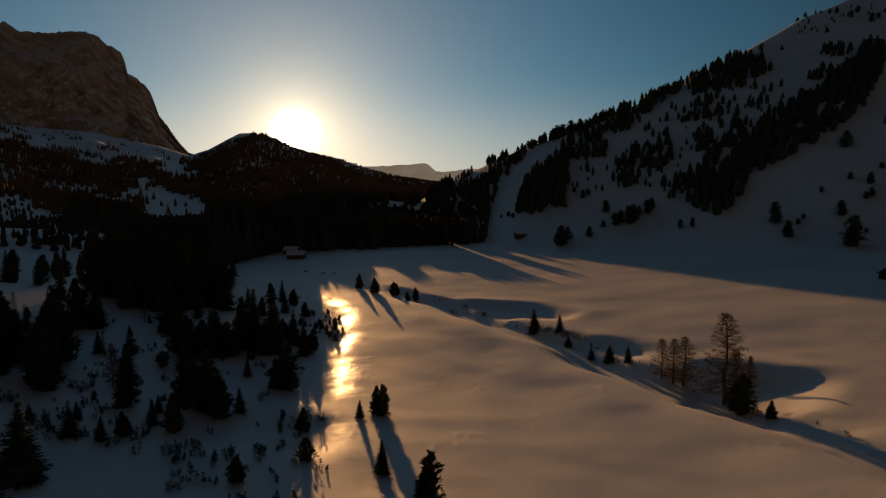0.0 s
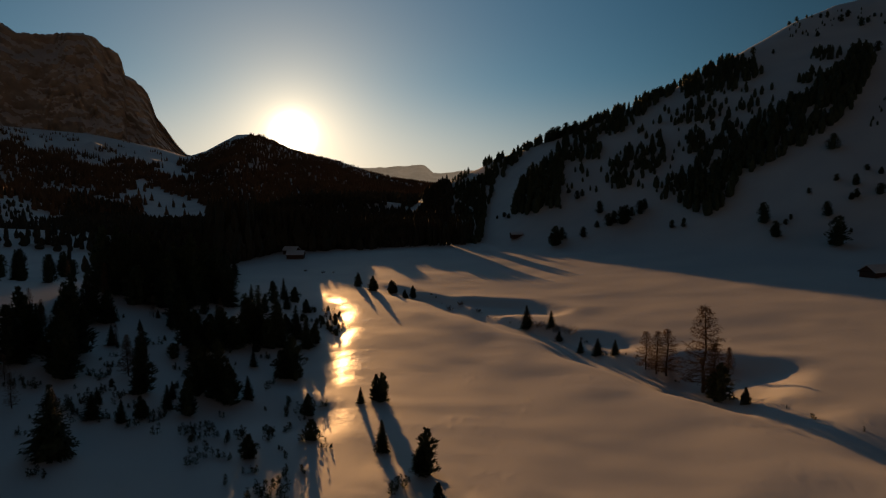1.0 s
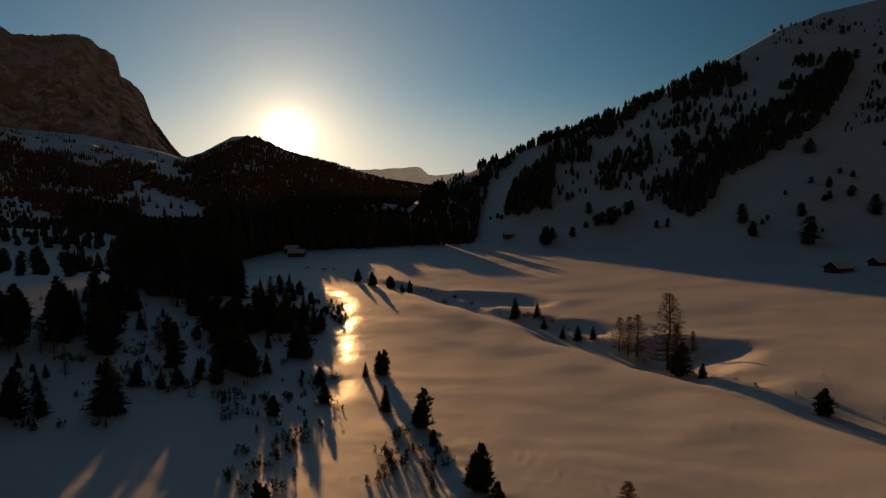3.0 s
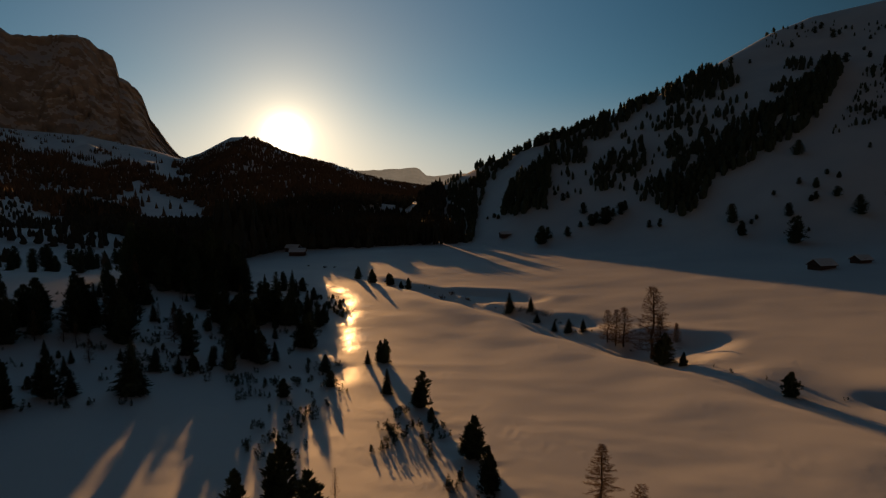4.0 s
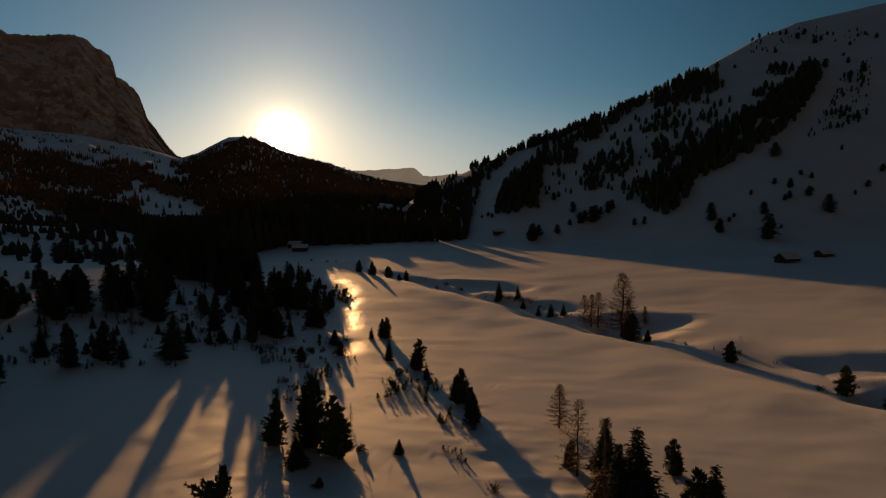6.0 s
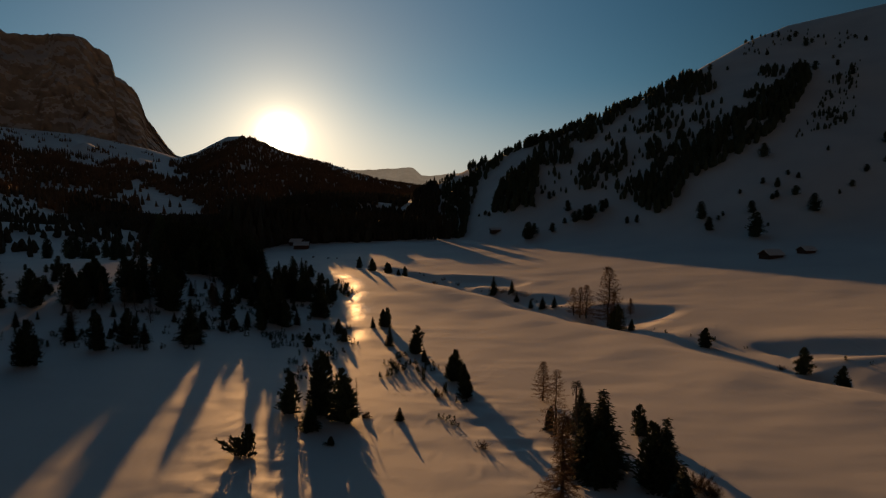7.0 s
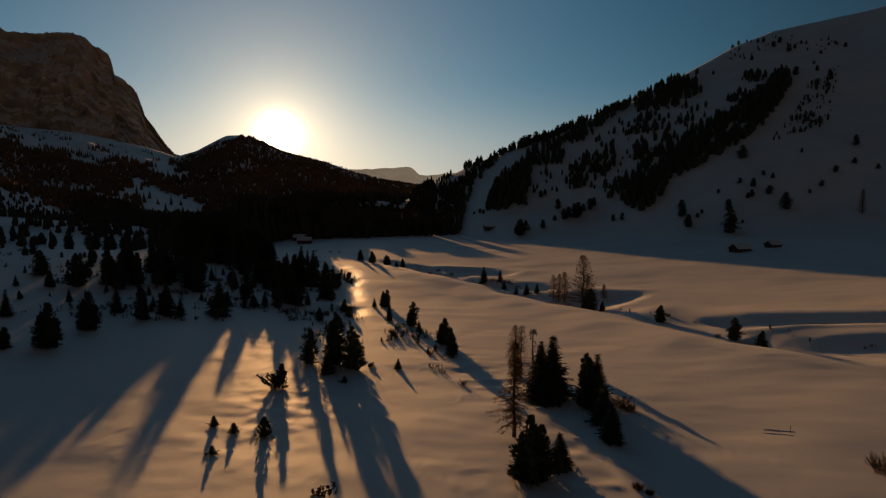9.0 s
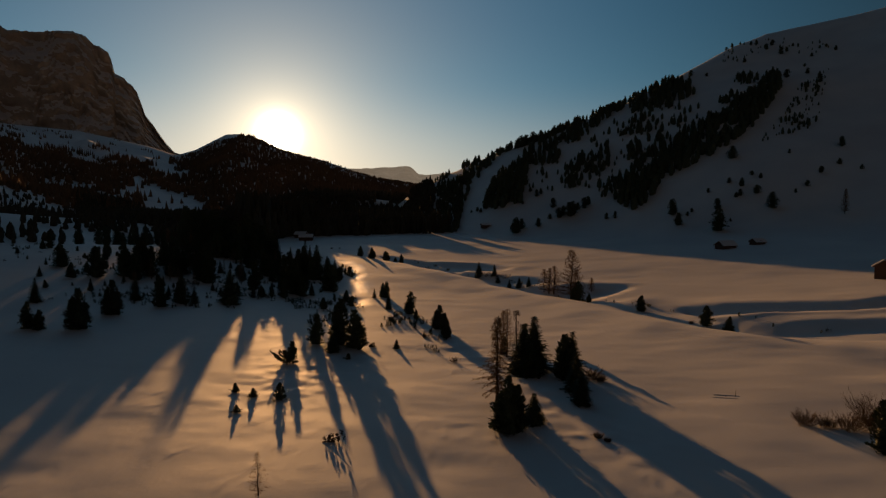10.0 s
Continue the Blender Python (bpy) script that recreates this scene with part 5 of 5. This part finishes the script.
grow(thin_larches, [(x, y, rng.uniform(4, 9)) for x, y in scatter([(-36, 128), (-60, 108), (-100, 120), (-110, 190), (-60, 200), (-35, 160)], 16, 8, 47)], 10.0, "larches of the valley wood", 0.9)

shrubs = [shrub(700 + k) for k in range(9)]


def in_clumps(x, y):
    return float(rough(x, y, 7, 61)) + 0.6 * float(rough(x, y, 2.6, 62)) > 0.18


SHRUBS = [(-28, 92), (-20, 88), (-19, 115), (-32, 128), (-50, 110), (-75, 92), (-70, 76), (-58, 80), (-44, 86)]
for x, y in scatter(SHRUBS, 105, 1.0, 35, in_clumps) + scatter([(-9, 76), (-1, 73), (1, 82), (-7, 92)], 26, 0.8, 36) + [(-35, 191), (-33.2, 187.4), (-33, 186.5), (-31.2, 183.3), (-28.2, 173.8), (-26.5, 170), (-26, 171.6), (-24.8, 169.3), (-29.1, 169.6), (-32.5, 176.3), (0.2, 67.5), (0.9, 66.8), (1.4, 68), (2, 55.5), (1.1, 56), (2.6, 54.2), (3.6, 63)] + scatter([(-24, 72), (-16, 70), (-15, 100), (-26, 100)], 30, 1.2, 37):
    put(rng.choice(shrubs), x, y, rng.uniform(0, 360), rng.uniform(0.8, 1.35), 0.05)
for x, y in scatter([(-42, 196), (-32, 192), (-25, 168), (-31, 152), (-38, 170)], 34, 1.2, 42):
    put(rng.choice(shrubs), x, y, rng.uniform(0, 360), rng.uniform(0.5, 1.25), 0.05)
thicket = Soup()
for x, y in scatter([(-30, 104), (-55, 92), (-88, 108), (-92, 150), (-60, 172), (-34, 152)], 110, 1.6, 40, in_clumps) + scatter([(-95, 60), (-70, 60), (-80, 110), (-130, 160), (-170, 210), (-200, 190), (-140, 90)], 60, 2.0, 38, in_clumps) + scatter([(-75, 105), (-45, 110), (-40, 150), (-65, 170), (-105, 150)], 40, 1.5, 39, in_clumps):
    size = rng.uniform(0.5, 1.4)
    m = Matrix.Translation((x, y, at(x, y) - 0.05)) @ pose(0, 0, 0, 0, 0, rng.uniform(0, 360)) @ Matrix.Diagonal((size, size, size, 1))
    me, n = rng.choice(shrubs).data, len(thicket.v)
    thicket.v += [tuple(m @ q.co) for q in me.vertices]
    thicket.f += [tuple(n + k for k in f.vertices) for f in me.polygons]
tagged(thicket.mesh("dwarf_pine_thicket", PINE), "dark dwarf pine tips scattered over the snow of the wood", "dwarf pines", kind="stuff")
for (ax, ay), (bx, by) in zip(STREAM[1:8], STREAM[2:9]):  # brush along the cut bank
    for k in range(5):
        q, off = (k + rng.random()) / 5, rng.uniform(3.0, 6.5)
        run = math.hypot(bx - ax, by - ay)
        x, y = ax + (bx - ax) * q + (by - ay) / run * off, ay + (by - ay) * q - (bx - ax) / run * off
        put(rng.choice(shrubs), x, y, rng.uniform(0, 360), rng.uniform(0.4, 0.8), 0.05)
moulds += shrubs
for mould in moulds:
    for o in (*mould.children_recursive, mould):
        bpy.data.objects.remove(o)


# ---- huts and small things ----
def box(bm, x0, x1, y0, y1, z0, z1, bevel=0.0):
    r = bmesh.ops.create_cube(bm, size=1.0)
    for v in r["verts"]:
        v.co = Vector((x0 + (v.co.x + 0.5) * (x1 - x0), y0 + (v.co.y + 0.5) * (y1 - y0), z0 + (v.co.z + 0.5) * (z1 - z0)))
    if bevel:
        bmesh.ops.bevel(bm, geom=list({e for v in r["verts"] for e in v.link_edges}), offset=bevel, segments=1, affect="EDGES")


def hay_hut(length, depth, eaves, rise, label):
    """A log hay hut with a low gable roof under snow; long side along x."""
    hut = tagged(new("hay_hut"), label, "wooden hut")
    L, D = length / 2, depth / 2
    logs = int((eaves + 0.6) / 0.3)
    for sign in (-1, 1):
        for k in range(logs):
            z = -0.6 + 0.3 * k
            b = bmesh.new()
            box(b, -L - 0.15, L + 0.15, sign * D - 0.12, sign * D + 0.12, z, z + 0.285, 0.04)
            part("log", b, PLANK, hut)
            b = bmesh.new()
            box(b, sign * L - 0.12, sign * L + 0.12, -D + 0.125, D - 0.125, z, z + 0.285, 0.04)
            part("log", b, PLANK, hut)
        s = Soup()
        x = sign * L
        for face_x in (x - 0.06, x + 0.06):
            s.face((face_x, -D, eaves), (face_x, D, eaves), (face_x, 0, eaves + rise))
        s.mesh("gable", PLANK, hut)
    b = bmesh.new()
    box(b, -0.6, 0.6, -D - 0.2, -D - 0.125, -0.2, 1.75, 0.02)
    part("door", b, PLANK, hut, "plank door")
    tilt = math.atan2(rise, D)
    for sign in (-1, 1):
        reach = (D + 0.55) / math.cos(tilt)
        for nm, mat, lo, hi in (("roof_slope", PLANK, 0.0, 0.1), ("snow_cover", ROOFSNOW, 0.104, 0.5)):
            b = bmesh.new()
            box(b, -L - 0.5, L + 0.5, -reach, 0.0, lo, hi, 0.03 if lo == 0 else 0.12)
            bmesh.ops.transform(b, verts=b.verts, matrix=Matrix.Translation((0, 0, eaves + rise)) @ (Matrix.Rotation(math.pi, 4, "Z") if sign > 0 else Matrix.Identity(4)) @ Matrix.Rotation(tilt, 4, "X"))
            part(nm, b, mat, hut)
    return hut


def stand(thing, x, y, turn, lift=0.0):
    thing.matrix_basis = Matrix.Translation((x, y, at(x, y) + lift)) @ pose(0, 0, 0, 0, 0, turn)
    return thing


stand(hay_hut(6.2, 4.6, 1.4, 1.5, "long reddish wooden hay barn under snow at the hill foot"), 120, 205, 16)
stand(hay_hut(4.4, 3.6, 1.2, 1.1, "small dark wooden hay hut beside the slope"), 135, 209, 14)
stand(hay_hut(6.0, 4.0, 1.8, 1.0, "low dark hut half buried in snow"), 36, 380, 10)
stand(hay_hut(6.0, 5.0, 3.0, 1.6, "dark wooden hut on the open meadow"), 118.5, 110, 22)
stand(hay_hut(7.5, 5.5, 2.0, 1.4, "snow-roofed wooden hut near the valley wood"), -75, 322, 5)
stand(hay_hut(6.5, 5.0, 2.2, 1.4, "snow-roofed hut at the edge of the wood"), -82.5, 343, -8)


def fence(x, y, turn):
    """A short piece of pole fence that sticks out of the snow and follows its slope."""
    f = tagged(new("fence"), "short weathered pole fence half sunk in snow", "wooden fence")
    c, d = math.cos(radians(turn)), math.sin(radians(turn))

    def lie(px, py, pz):
        return px, py, pz + at(x + px * c - py * d, y + px * d + py * c) - at(x, y)

    for px, top in ((-1.2, 0.1), (0.0, 0.12), (1.05, 0.8)):
        s = Soup()
        foot, head = lie(px, 0.2, -0.5), lie(px + 0.02, 0.2, top)
        s.tube([foot, head], [0.032, 0.025], 6)
        s.face(*[(head[0] + 0.025 * math.cos(k), head[1] + 0.025 * math.sin(k), head[2]) for k in (0, 1.05, 2.1, 3.14, 4.2, 5.24)])
        s.mesh("post", DEADWOOD, f)
    for y0, z in ((-0.55, -0.04), (0.6, -0.02)):
        s = Soup()
        s.tube([lie(-1.4, y0, z), lie(0, y0 + 0.03, z - 0.02), lie(1.45, y0 - 0.02, z + 0.02)], [0.045, 0.05, 0.04], 6)
        rail = s.mesh("rail", DEADWOOD, f)
        s = Soup()
        s.tube([lie(-1.35, y0, z + 0.02), lie(-0.6, y0, z + 0.03), lie(0.2, y0 + 0.03, z + 0.02), lie(1.4, y0 - 0.02, z + 0.04)], [0.05, 0.08, 0.07, 0.045], 8)
        s.mesh("snow_cap", ROOFSNOW, rail, "snow lying on the rail")
    stand(f, x, y, turn)


fence(36.7, 25.5, -32)
